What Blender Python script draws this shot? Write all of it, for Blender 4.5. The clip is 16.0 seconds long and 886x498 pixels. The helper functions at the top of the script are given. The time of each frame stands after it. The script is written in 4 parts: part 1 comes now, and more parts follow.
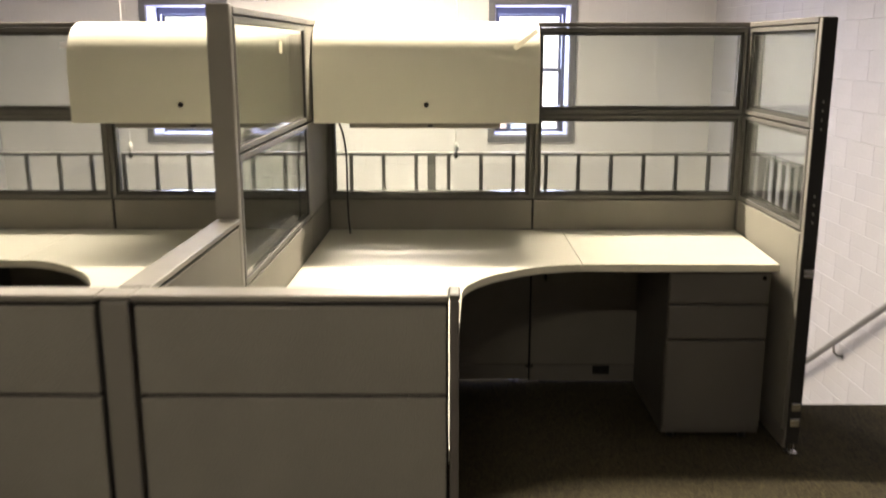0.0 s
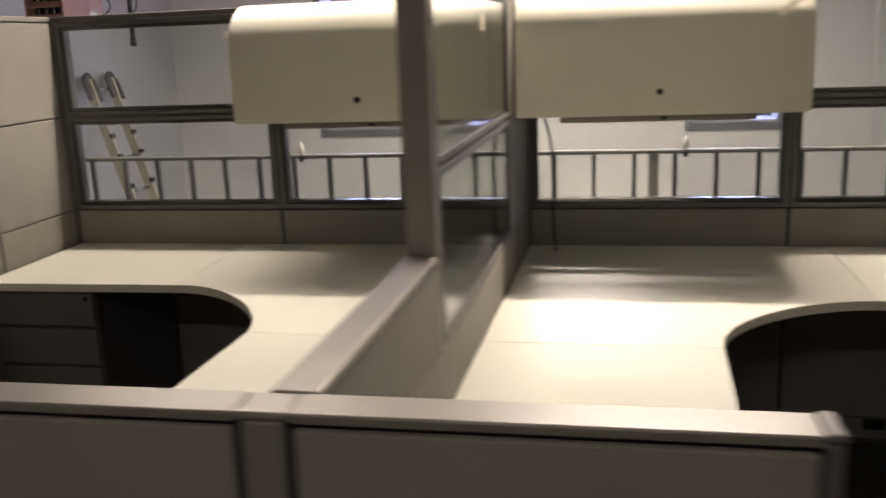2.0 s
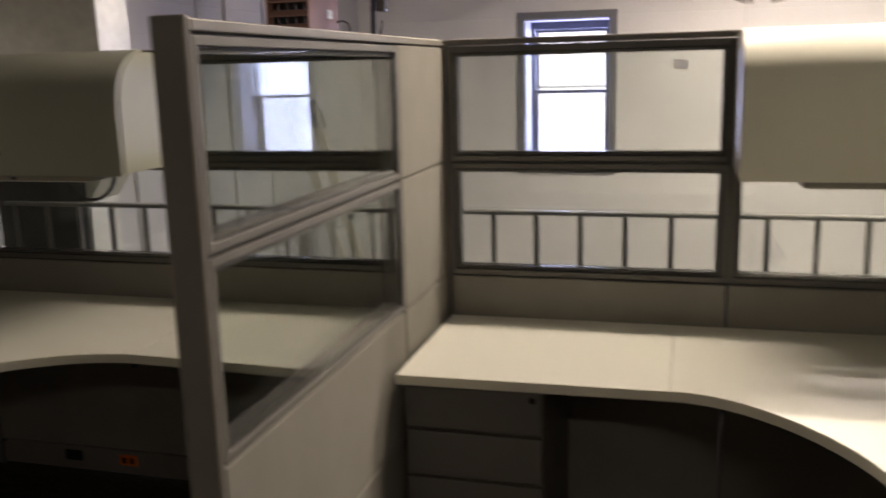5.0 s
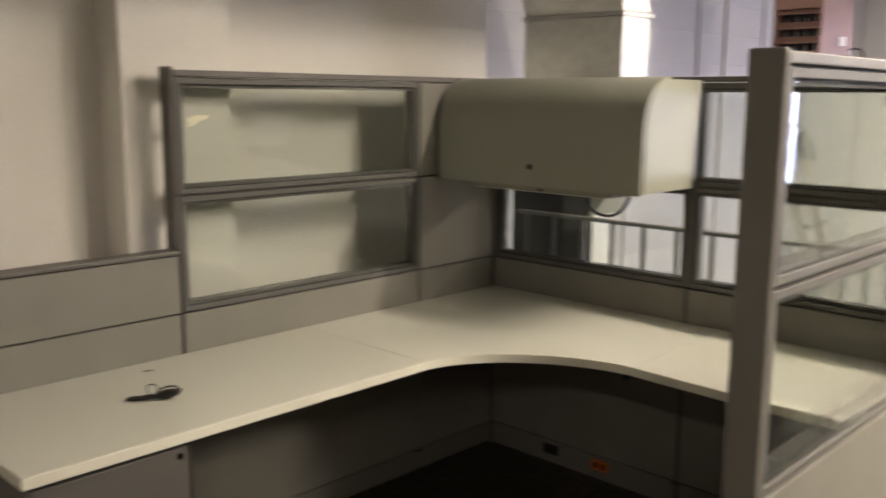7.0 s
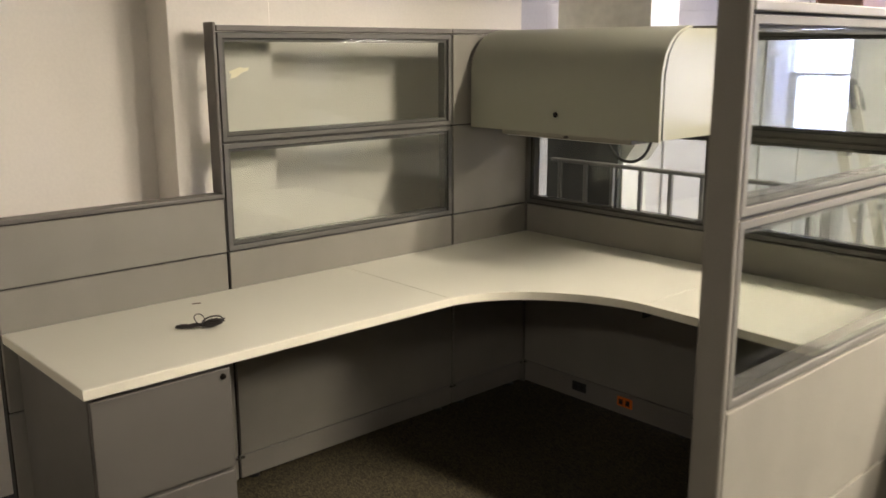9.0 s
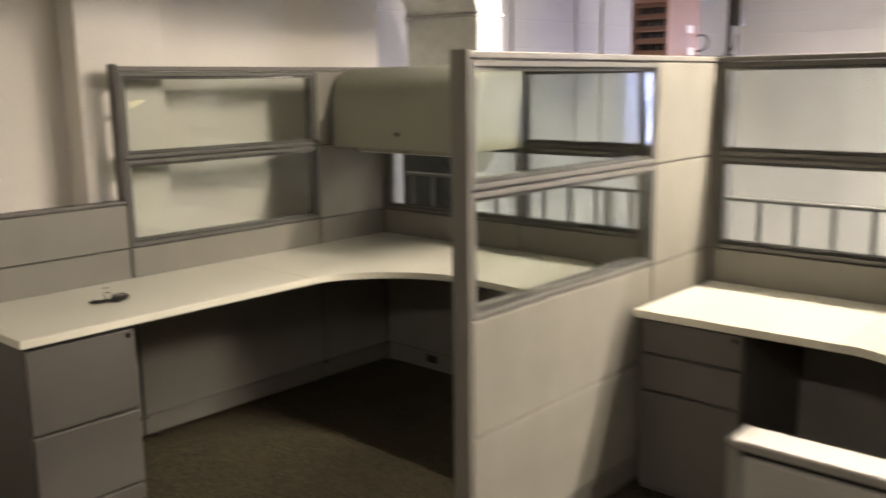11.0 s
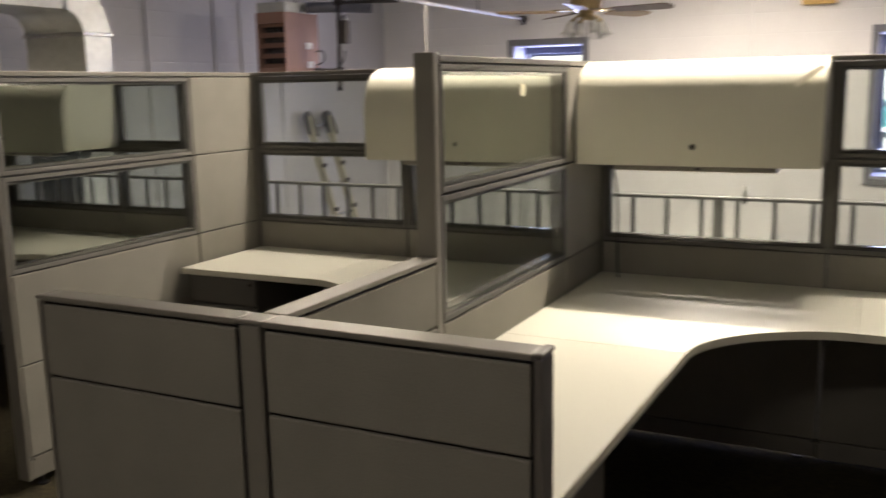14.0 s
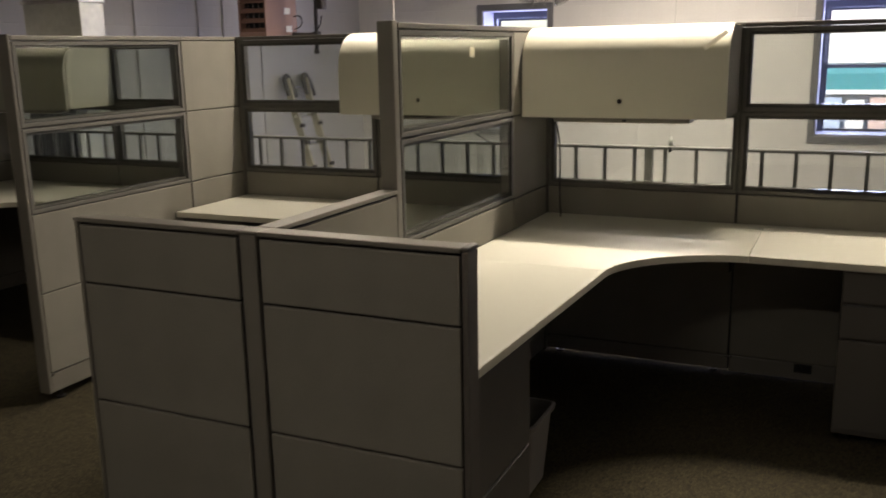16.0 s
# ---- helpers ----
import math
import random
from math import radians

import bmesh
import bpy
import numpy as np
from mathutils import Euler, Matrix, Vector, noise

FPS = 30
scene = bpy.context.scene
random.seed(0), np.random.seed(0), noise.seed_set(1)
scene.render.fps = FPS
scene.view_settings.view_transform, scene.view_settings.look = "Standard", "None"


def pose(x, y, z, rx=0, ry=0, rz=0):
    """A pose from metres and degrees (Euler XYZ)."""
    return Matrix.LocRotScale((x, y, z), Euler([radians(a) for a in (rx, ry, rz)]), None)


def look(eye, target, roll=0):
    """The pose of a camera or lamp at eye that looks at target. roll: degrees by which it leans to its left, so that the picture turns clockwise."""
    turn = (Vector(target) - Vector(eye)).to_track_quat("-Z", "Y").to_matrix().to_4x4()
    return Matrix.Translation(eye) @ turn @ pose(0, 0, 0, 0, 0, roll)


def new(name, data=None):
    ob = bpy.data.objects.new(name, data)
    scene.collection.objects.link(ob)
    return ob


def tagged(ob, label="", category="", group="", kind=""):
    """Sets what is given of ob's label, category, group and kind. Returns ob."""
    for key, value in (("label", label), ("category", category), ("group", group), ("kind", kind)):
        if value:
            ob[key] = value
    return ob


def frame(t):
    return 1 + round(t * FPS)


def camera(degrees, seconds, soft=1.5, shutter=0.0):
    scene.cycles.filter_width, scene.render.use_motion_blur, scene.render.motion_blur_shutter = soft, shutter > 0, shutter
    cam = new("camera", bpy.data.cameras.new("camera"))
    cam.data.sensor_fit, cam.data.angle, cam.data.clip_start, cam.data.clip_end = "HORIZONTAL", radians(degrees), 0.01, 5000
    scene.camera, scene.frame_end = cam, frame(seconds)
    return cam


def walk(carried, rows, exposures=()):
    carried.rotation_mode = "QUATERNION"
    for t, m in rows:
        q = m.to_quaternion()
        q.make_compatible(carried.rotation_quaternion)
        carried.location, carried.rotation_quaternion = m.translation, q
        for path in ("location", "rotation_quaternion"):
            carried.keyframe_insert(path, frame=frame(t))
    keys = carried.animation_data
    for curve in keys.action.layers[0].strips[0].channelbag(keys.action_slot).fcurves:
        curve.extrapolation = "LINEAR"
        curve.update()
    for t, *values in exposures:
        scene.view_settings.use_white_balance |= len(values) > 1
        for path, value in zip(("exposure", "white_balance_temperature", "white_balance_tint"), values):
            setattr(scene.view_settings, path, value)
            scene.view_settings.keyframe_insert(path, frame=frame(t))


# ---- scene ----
cam = camera(53.0, 16.0, soft=1.6, shutter=0.8)
PATH = [
    (0, (0.143, 0.04, 1.563), (0.133, 1.991, 1.122), 0.0),
    (0.5, (0.15, 0.331, 1.551), (0.141, 2.294, 1.168), -0.6),
    (1, (0.149, 0.56, 1.545), (0.106, 2.524, 1.174), -1.3),
    (1.5, (0.136, 0.727, 1.525), (-0.165, 2.654, 1.082), -1.0),
    (2, (-0.079, 0.742, 1.533), (-0.459, 2.65, 1.07), -2.3),
    (2.5, (-0.348, 0.798, 1.528), (-0.692, 2.715, 1.073), -3.2),
    (3, (-0.559, 0.995, 1.514), (-0.944, 2.89, 1.0), -3.2),
    (5.5, (-1.632, 1.182, 1.596), (-2.28, 3.039, 1.233), -0.1),
    (6, (-1.655, 1.138, 1.599), (-2.58, 2.878, 1.256), 0.2),
    (6.5, (-1.673, 1.104, 1.598), (-2.806, 2.717, 1.259), 0.5),
    (7, (-1.682, 1.05, 1.595), (-3.05, 2.47, 1.257), 0.4),
    (7.5, (-1.672, 1.051, 1.592), (-3.125, 2.381, 1.247), 0.1),
    (8, (-1.653, 1.052, 1.578), (-3.105, 2.368, 1.173), 0.2),
    (10.5, (-0.897, 0.709, 1.601), (-2.341, 2.02, 1.158), -0.5),
    (11, (-0.666, 0.565, 1.586), (-1.983, 2.024, 1.218), -0.8),
    (11.5, (-0.394, 0.49, 1.613), (-1.642, 1.998, 1.205), -1.1),
    (12, (-0.097, 0.563, 1.593), (-1.375, 2.048, 1.193), -0.5),
    (12.5, (0.109, 0.46, 1.605), (-1.151, 1.964, 1.216), -1.5),
    (13, (0.298, 0.284, 1.592), (-0.91, 1.831, 1.208), -1.5),
    (13.5, (0.547, 0.265, 1.583), (-0.526, 1.911, 1.212), -1.3),
    (14, (0.691, 0.208, 1.586), (-0.175, 1.973, 1.225), -1.1),
    (14.5, (0.696, 0.03, 1.585), (-0.033, 1.86, 1.241), -1.1),
    (15, (0.751, -0.102, 1.587), (0.078, 1.746, 1.225), -0.8),
    (15.5, (0.916, -0.189, 1.579), (0.175, 1.624, 1.175), -0.4),
    (16, (1.006, -0.281, 1.581), (0.187, 1.49, 1.142), -1.1),
]
EXPOSURES = [(0.0, 1.84, 6600, 13), (1.0, 1.03, 6500, 14), (2.0, 1.10, 6150, 21), (2.5, 1.06, 6100, 22), (3.0, 0.88, 6150, 21), (5.5, 1.14, 6450, 18), (6.0, 1.28, 6500, 16), (7.0, 2.08, 6350, 15), (8.0, 2.38, 6350, 14), (10.5, 2.52, 6350, 16), (11.5, 2.08, 6350, 15), (12.5, 1.88, 6250, 16), (13.0, 1.88, 6250, 15), (13.5, 1.54, 6200, 15), (14.0, 1.16, 6300, 15), (14.5, 0.90, 6400, 15), (16.0, 0.78, 6450, 14)]
walk(cam, [(t, look(eye, target, roll)) for t, eye, target, roll in PATH], EXPOSURES)

# ---- world and sky ----
world = bpy.data.worlds.new("sky")
scene.world = world
world.use_nodes = True
wn = world.node_tree
wn.nodes.clear()
sky = wn.nodes.new("ShaderNodeTexSky")
sky.sky_type, sky.sun_disc = "NISHITA", False
sky.sun_elevation, sky.sun_rotation = radians(38), radians(120)
sky_bg = wn.nodes.new("ShaderNodeBackground")
sky_bg.inputs["Strength"].default_value = 0.15
sky_out = wn.nodes.new("ShaderNodeOutputWorld")
wn.links.new(sky.outputs[0], sky_bg.inputs[0])
wn.links.new(sky_bg.outputs[0], sky_out.inputs[0])

sun_data = bpy.data.lights.new("sun", "SUN")
sun_data.energy, sun_data.angle, sun_data.color = 5.0, radians(0.5), (1.0, 0.95, 0.88)
sun = new("sun", sun_data)
sun.matrix_world = look((8, -12, 20), (0, 14, 0))


def area_lamp(name, m, sx, sy, watts, color, spread=math.pi):
    d = bpy.data.lights.new(name, "AREA")
    d.shape, d.size, d.size_y, d.energy, d.color = "RECTANGLE", sx, sy, watts, color
    d.spread = spread
    o = new(name, d)
    o.matrix_world = m
    return o


# two strip lights with pull cords over the railing, two over the void beyond (the one at y 7.7 is added to light the
# far wall evenly), one over the aisle
STRIPS = [(-1.78, 4.20, 2.84), (0.16, 4.20, 2.84), (-0.7, 7.7, 2.86), (-0.3, 8.6, 2.86), (-0.4, -0.5, 2.86)]
STRIP_SPREAD = [174, 156, 174, 150, 168]
STRIP_WATTS = [22.5, 47.0, 60.0, 4.0, 9.5]
STRIP_SIDE = [3.0, 9.0, 0.0, 8.0, 0.0]  # the tubes' light towards the aisle, below the housing's edge
WARM = (1.0, 0.885, 0.70)
for (sx, sy, sz), watts, spread, side in zip(STRIPS, STRIP_WATTS, STRIP_SPREAD, STRIP_SIDE):
    area_lamp("strip_lamp", pose(sx, sy, sz - 0.075), 1.2, 0.06, watts, WARM, radians(spread))
    if side:
        area_lamp("strip_lamp_side", pose(sx, sy - 0.095, sz - 0.065, -76, 0, 0), 1.2, 0.03, side, WARM)
# daylight in the window openings
for wx, wz in ((-2.64, 1.33), (1.04, 1.33)):
    area_lamp("window_daylight", pose(wx, 10.09, wz, -90, 0, 0), 0.72, 1.2, 16.0, (0.56, 0.62, 1.0))

# ---- materials ----
def material(name, color, rough=0.6, metal=0.0, grain=0.0, grain_scale=200.0, stain=0.0, stain_scale=3.0, bump=0.0, bump_scale=None, spec=0.5, coat=0.0):
    m = bpy.data.materials.new(name)
    m.use_nodes = True
    nt = m.node_tree
    b = nt.nodes["Principled BSDF"]
    b.inputs["Roughness"].default_value = rough
    b.inputs["Metallic"].default_value = metal
    b.inputs["Specular IOR Level"].default_value = spec
    b.inputs["Coat Weight"].default_value = coat
    co = nt.nodes.new("ShaderNodeTexCoord")

    def noise_tex(scale, detail):
        n = nt.nodes.new("ShaderNodeTexNoise")
        n.inputs["Scale"].default_value, n.inputs["Detail"].default_value = scale, detail
        nt.links.new(co.outputs["Object"], n.inputs["Vector"])
        return n

    rgb = nt.nodes.new("ShaderNodeRGB")
    rgb.outputs[0].default_value = (*color, 1)
    out = rgb.outputs[0]
    for amount, scale, detail in ((grain, grain_scale, 2.0), (stain, stain_scale, 4.0)):
        if amount <= 0:
            continue
        n = noise_tex(scale, detail)
        ramp = nt.nodes.new("ShaderNodeMapRange")
        ramp.inputs["From Min"].default_value, ramp.inputs["From Max"].default_value = 0.3, 0.7
        ramp.inputs["To Min"].default_value, ramp.inputs["To Max"].default_value = 1 - amount, 1 + amount
        nt.links.new(n.outputs["Fac"], ramp.inputs["Value"])
        mix = nt.nodes.new("ShaderNodeMix")
        mix.data_type, mix.blend_type = "RGBA", "MULTIPLY"
        mix.inputs["Factor"].default_value = 1.0
        nt.links.new(out, mix.inputs[6])
        nt.links.new(ramp.outputs[0], mix.inputs[7])
        out = mix.outputs[2]
    nt.links.new(out, b.inputs["Base Color"])
    if stain > 0:
        n = noise_tex(stain_scale * 2.3, 5.0)
        r = nt.nodes.new("ShaderNodeMapRange")
        r.inputs["To Min"].default_value, r.inputs["To Max"].default_value = max(0.02, rough - 0.03), min(1, rough + 0.03)
        nt.links.new(n.outputs["Fac"], r.inputs["Value"])
        nt.links.new(r.outputs[0], b.inputs["Roughness"])
    if bump > 0:
        n = noise_tex(bump_scale or grain_scale, 3.0)
        bp = nt.nodes.new("ShaderNodeBump")
        bp.inputs["Strength"].default_value, bp.inputs["Distance"].default_value = bump, 0.002
        nt.links.new(n.outputs["Fac"], bp.inputs["Height"])
        nt.links.new(bp.outputs[0], b.inputs["Normal"])
    return m


def glass_material(name, tint, gloss=1.0):
    m = bpy.data.materials.new(name)
    m.use_nodes = True
    nt = m.node_tree
    nt.nodes.clear()
    out = nt.nodes.new("ShaderNodeOutputMaterial")
    mix = nt.nodes.new("ShaderNodeMixShader")
    face = nt.nodes.new("ShaderNodeLayerWeight")
    face.inputs["Blend"].default_value = 0.5
    power = nt.nodes.new("ShaderNodeMath")
    power.operation = "POWER"
    power.inputs[1].default_value = 5.0
    mul = nt.nodes.new("ShaderNodeMath")
    mul.operation = "MULTIPLY_ADD"
    mul.inputs[1].default_value, mul.inputs[2].default_value = 0.90 * gloss, 0.040 * gloss
    mul.use_clamp = True
    tr = nt.nodes.new("ShaderNodeBsdfTransparent")
    tr.inputs[0].default_value = (*tint, 1)
    gl = nt.nodes.new("ShaderNodeBsdfGlossy")
    gl.inputs["Roughness"].default_value = 0.015
    nt.links.new(face.outputs["Facing"], power.inputs[0])
    nt.links.new(power.outputs[0], mul.inputs[0])
    nt.links.new(mul.outputs[0], mix.inputs[0])
    nt.links.new(tr.outputs[0], mix.inputs[1])
    nt.links.new(gl.outputs[0], mix.inputs[2])
    nt.links.new(mix.outputs[0], out.inputs[0])
    return m


def block_paint(name, color, axis):
    """Painted concrete block: soft joints in relief, running bond; axis is the wall's normal."""
    m = material(name, color, 0.62, 0, 0.025, 60, 0.05, 1.3)
    nt = m.node_tree
    b = nt.nodes["Principled BSDF"]
    co = nt.nodes.new("ShaderNodeTexCoord")
    sep = nt.nodes.new("ShaderNodeSeparateXYZ")
    com = nt.nodes.new("ShaderNodeCombineXYZ")
    br = nt.nodes.new("ShaderNodeTexBrick")
    br.inputs["Scale"].default_value = 1.0
    br.inputs["Brick Width"].default_value, br.inputs["Row Height"].default_value = 0.406, 0.203
    br.inputs["Mortar Size"].default_value, br.inputs["Mortar Smooth"].default_value = 0.006, 0.6
    n = nt.nodes.new("ShaderNodeTexNoise")
    n.inputs["Scale"].default_value, n.inputs["Detail"].default_value = 45, 4
    add = nt.nodes.new("ShaderNodeMath")
    add.operation = "MULTIPLY_ADD"
    add.inputs[1].default_value = -1.0
    sc = nt.nodes.new("ShaderNodeMath")
    sc.operation = "MULTIPLY"
    sc.inputs[1].default_value = 0.35
    bp = nt.nodes.new("ShaderNodeBump")
    bp.inputs["Strength"].default_value, bp.inputs["Distance"].default_value = 0.35, 0.004
    nt.links.new(co.outputs["Object"], sep.inputs[0])
    nt.links.new(sep.outputs["Y" if axis == "x" else "X"], com.inputs[0])
    nt.links.new(sep.outputs["Z"], com.inputs[1])
    nt.links.new(com.outputs[0], br.inputs["Vector"])
    nt.links.new(co.outputs["Object"], n.inputs["Vector"])
    nt.links.new(n.outputs["Fac"], sc.inputs[0])
    nt.links.new(br.outputs["Fac"], add.inputs[0])
    nt.links.new(sc.outputs[0], add.inputs[2])
    nt.links.new(add.outputs[0], bp.inputs["Height"])
    nt.links.new(bp.outputs[0], b.inputs["Normal"])
    return m


def carpet_material():
    """Dense loop pile: olive, tan and dark loops a few millimetres across, in uneven rows."""
    m = material("carpet", (0.052, 0.047, 0.035), 0.95, 0, 0.35, 420, 0.14, 1.6, bump=0.9, bump_scale=330, spec=0.1)
    nt = m.node_tree
    b = nt.nodes["Principled BSDF"]
    src = b.inputs["Base Color"].links[0].from_socket
    co = nt.nodes.new("ShaderNodeTexCoord")
    mp = nt.nodes.new("ShaderNodeMapping")
    mp.inputs["Scale"].default_value = (0.8, 1.25, 1.0)
    v = nt.nodes.new("ShaderNodeTexVoronoi")
    v.inputs["Scale"].default_value = 190
    ramp = nt.nodes.new("ShaderNodeValToRGB")
    ramp.color_ramp.elements[0].color, ramp.color_ramp.elements[0].position = (0.55, 0.56, 0.58, 1), 0.10
    ramp.color_ramp.elements[1].color, ramp.color_ramp.elements[1].position = (1.75, 1.62, 1.25, 1), 0.95
    mix = nt.nodes.new("ShaderNodeMix")
    mix.data_type, mix.blend_type = "RGBA", "MULTIPLY"
    mix.inputs["Factor"].default_value = 1.0
    sep = nt.nodes.new("ShaderNodeSeparateColor")
    nt.links.new(co.outputs["Object"], mp.inputs["Vector"])
    nt.links.new(mp.outputs[0], v.inputs["Vector"])
    nt.links.new(v.outputs["Color"], sep.inputs[0])
    nt.links.new(sep.outputs[0], ramp.inputs[0])
    nt.links.new(src, mix.inputs[6])
    nt.links.new(ramp.outputs[0], mix.inputs[7])
    nt.links.new(mix.outputs[2], b.inputs["Base Color"])
    return m


def glow_material(name, color, strength):
    m = bpy.data.materials.new(name)
    m.use_nodes = True
    b = m.node_tree.nodes["Principled BSDF"]
    b.inputs["Base Color"].default_value = (*color, 1)
    b.inputs["Emission Color"].default_value = (*color, 1)
    b.inputs["Emission Strength"].default_value = strength
    return m


M_FABRIC = material("taupe_fabric", (0.252, 0.239, 0.207), 0.9, 0, 0.18, 420, 0.06, 5.0, bump=0.18, bump_scale=600, spec=0.15)
M_FRAME = material("bronze_grey_frame", (0.125, 0.120, 0.107), 0.55, 0.10, 0.04, 300, 0.05, 5)
M_SEPFRAME = material("grey_taupe_frame", (0.170, 0.162, 0.144), 0.5, 0.10, 0.04, 300, 0.05, 5)
M_SILL = material("satin_glazing_channel", (0.13, 0.125, 0.115), 0.16, 0.35, 0.03, 300, 0.04, 5)
M_CORE = material("dark_steel_core", (0.018, 0.017, 0.016), 0.6, 0.2)
M_CAP = material("taupe_satin_cap", (0.25, 0.235, 0.205), 0.38, 0.30, 0.02, 300, 0.06, 7)
M_TALLCAP = material("bronze_cap", (0.145, 0.133, 0.119), 0.48, 0.15, 0.02, 300, 0.06, 7)
M_POST = material("taupe_trim", (0.222, 0.208, 0.181), 0.5, 0.08, 0.03, 250, 0.05, 5)
M_LAMINATE = material("cream_laminate", (0.615, 0.605, 0.515), 0.37, 0, 0.02, 350, 0.012, 1.2)
# edge band paler than the top: the aisle light it faces is painted in
M_EDGE = material("cream_edge_band_lit", (0.77, 0.745, 0.62), 0.40, 0, 0.02, 200)
M_BIN = material("cream_enamel", (0.72, 0.705, 0.58), 0.38, 0, 0.015, 300, 0.008, 1.2)
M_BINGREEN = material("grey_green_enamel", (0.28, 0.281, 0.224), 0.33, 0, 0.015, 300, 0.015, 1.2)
M_PED = material("taupe_enamel", (0.120, 0.112, 0.099), 0.5, 0.0, 0.06, 500, 0.04, 5, bump=0.1, bump_scale=700)
M_CABLE = material("black_rubber_cable", (0.018, 0.014, 0.012), 0.55, 0, 0.05, 300)
M_BLACK = material("black_plastic", (0.015, 0.015, 0.016), 0.4, 0)
M_LOCK = material("dark_lock", (0.05, 0.045, 0.04), 0.25, 0.9)
M_CHROME = material("steel", (0.6, 0.6, 0.6), 0.25, 1.0)
M_GLASS = glass_material("clear_glass", (0.945, 0.958, 0.944))
M_WINGLASS = glass_material("window_glass", (0.97, 0.98, 0.98), 0.7)
M_RAIL = material("grey_railing_paint", (0.20, 0.195, 0.19), 0.38, 0.1, 0.03, 200, 0.06, 5)
M_CARPET = carpet_material()
# one white block paint; the X walls' dimmer light is put into the colour
M_BLOCK_X_DIM = block_paint("white_block_paint_dimmed", (0.52, 0.515, 0.535), "x")
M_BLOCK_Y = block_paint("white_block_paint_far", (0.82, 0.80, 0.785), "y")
M_PLASTER = material("warm_white_paint", (0.82, 0.78, 0.71), 0.6, 0, 0.02, 90, 0.04, 1.2, bump=0.1, bump_scale=120)
# unseen ceiling, its colour darkened so that less light bounces down
M_CEIL = material("dimmed_ceiling_paint", (0.42, 0.41, 0.39), 0.75, 0, 0.03, 80, 0.05, 2)
M_VINYL = material("grey_vinyl_base", (0.06, 0.062, 0.068), 0.45, 0, 0.05, 200)
M_TRIM = material("grey_window_trim", (0.20, 0.20, 0.215), 0.5, 0, 0.03, 200, 0.06, 4)
M_SASH = material("dark_sash", (0.11, 0.115, 0.15), 0.45, 0, 0.03, 200)
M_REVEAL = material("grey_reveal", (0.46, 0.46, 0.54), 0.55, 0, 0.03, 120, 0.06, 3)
M_DUCT = material("galvanised_duct", (0.66, 0.665, 0.62), 0.36, 0.65, 0.06, 25, 0.12, 4)
M_DARKDUCT = material("dark_duct_paint", (0.022, 0.026, 0.030), 0.55, 0.0, 0.08, 40, 0.1, 4)
M_HEATER = material("copper_brown_enamel", (0.33, 0.19, 0.14), 0.5, 0.1, 0.04, 200, 0.08, 5)
M_HEATDARK = material("brown_louvre", (0.13, 0.08, 0.055), 0.5, 0.2, 0.05, 200)
M_VALVE = material("dark_valve_enamel", (0.06, 0.05, 0.042), 0.4, 0.3, 0.05, 200)
M_FLUE = material("dull_flue_steel", (0.16, 0.165, 0.20), 0.32, 0.7, 0.05, 60, 0.10, 8)
M_PIPE = material("dark_iron_pipe", (0.05, 0.045, 0.045), 0.5, 0.4, 0.05, 200)
M_CONDUIT = material("dull_white_pipe_paint", (0.55, 0.54, 0.56), 0.5, 0, 0.03, 100, 0.06, 6)
M_WHITEPIPE = material("white_conduit", (0.72, 0.71, 0.70), 0.45, 0.1)
M_LADDER = material("cream_fibreglass", (0.50, 0.47, 0.36), 0.5, 0, 0.04, 150, 0.08, 6)
M_LADCAP = material("grey_rubber", (0.085, 0.085, 0.09), 0.6, 0)
M_BRASS = material("aged_brass", (0.42, 0.32, 0.16), 0.28, 0.95, 0.03, 100)
M_BLADE = material("dark_walnut_blade", (0.11, 0.07, 0.05), 0.4, 0, 0.2, 30)
M_OAK = material("oak_blade", (0.33, 0.22, 0.11), 0.4, 0, 0.2, 30)
M_SHADE = glass_material("frosted_shade_glass", (0.80, 0.80, 0.78), 2.0)
M_TUBE = glow_material("lit_tube", (1.0, 0.90, 0.74), 6.0)
M_WHITE = material("white_enamel", (0.78, 0.77, 0.74), 0.4)
M_BASKET = material("taupe_plastic", (0.28, 0.266, 0.245), 0.45, 0, 0.03, 100)
M_ORANGE = material("orange_outlet", (0.80, 0.17, 0.02), 0.4)
M_NOTE = material("cream_paper", (0.78, 0.75, 0.55), 0.7)
M_NOTEW = material("cream_label", (0.92, 0.89, 0.78), 0.7)
next(n for n in M_NOTEW.node_tree.nodes if n.type == "BSDF_PRINCIPLED").inputs["Transmission Weight"].default_value = 0.5
M_STEP = material("grey_step", (0.18, 0.18, 0.18), 0.7, 0, 0.05, 60)


# ---- mesh helpers ----
def add_box(bm, x0, x1, y0, y1, z0, z1, bevel=0.0, segments=2):
    v = [bm.verts.new((x, y, z)) for x in (x0, x1) for y in (y0, y1) for z in (z0, z1)]
    faces = [bm.faces.new([v[i] for i in q]) for q in ((0, 1, 3, 2), (4, 6, 7, 5), (0, 4, 5, 1), (2, 3, 7, 6), (0, 2, 6, 4), (1, 5, 7, 3))]
    if bevel > 0:
        edges = list({e for f in faces for e in f.edges})
        bmesh.ops.bevel(bm, geom=edges, offset=bevel, segments=segments, profile=0.5, affect="EDGES")


def box(x0, x1, y0, y1, z0, z1, bevel=0.0, segments=2):
    bm = bmesh.new()
    add_box(bm, x0, x1, y0, y1, z0, z1, bevel, segments)
    return bm


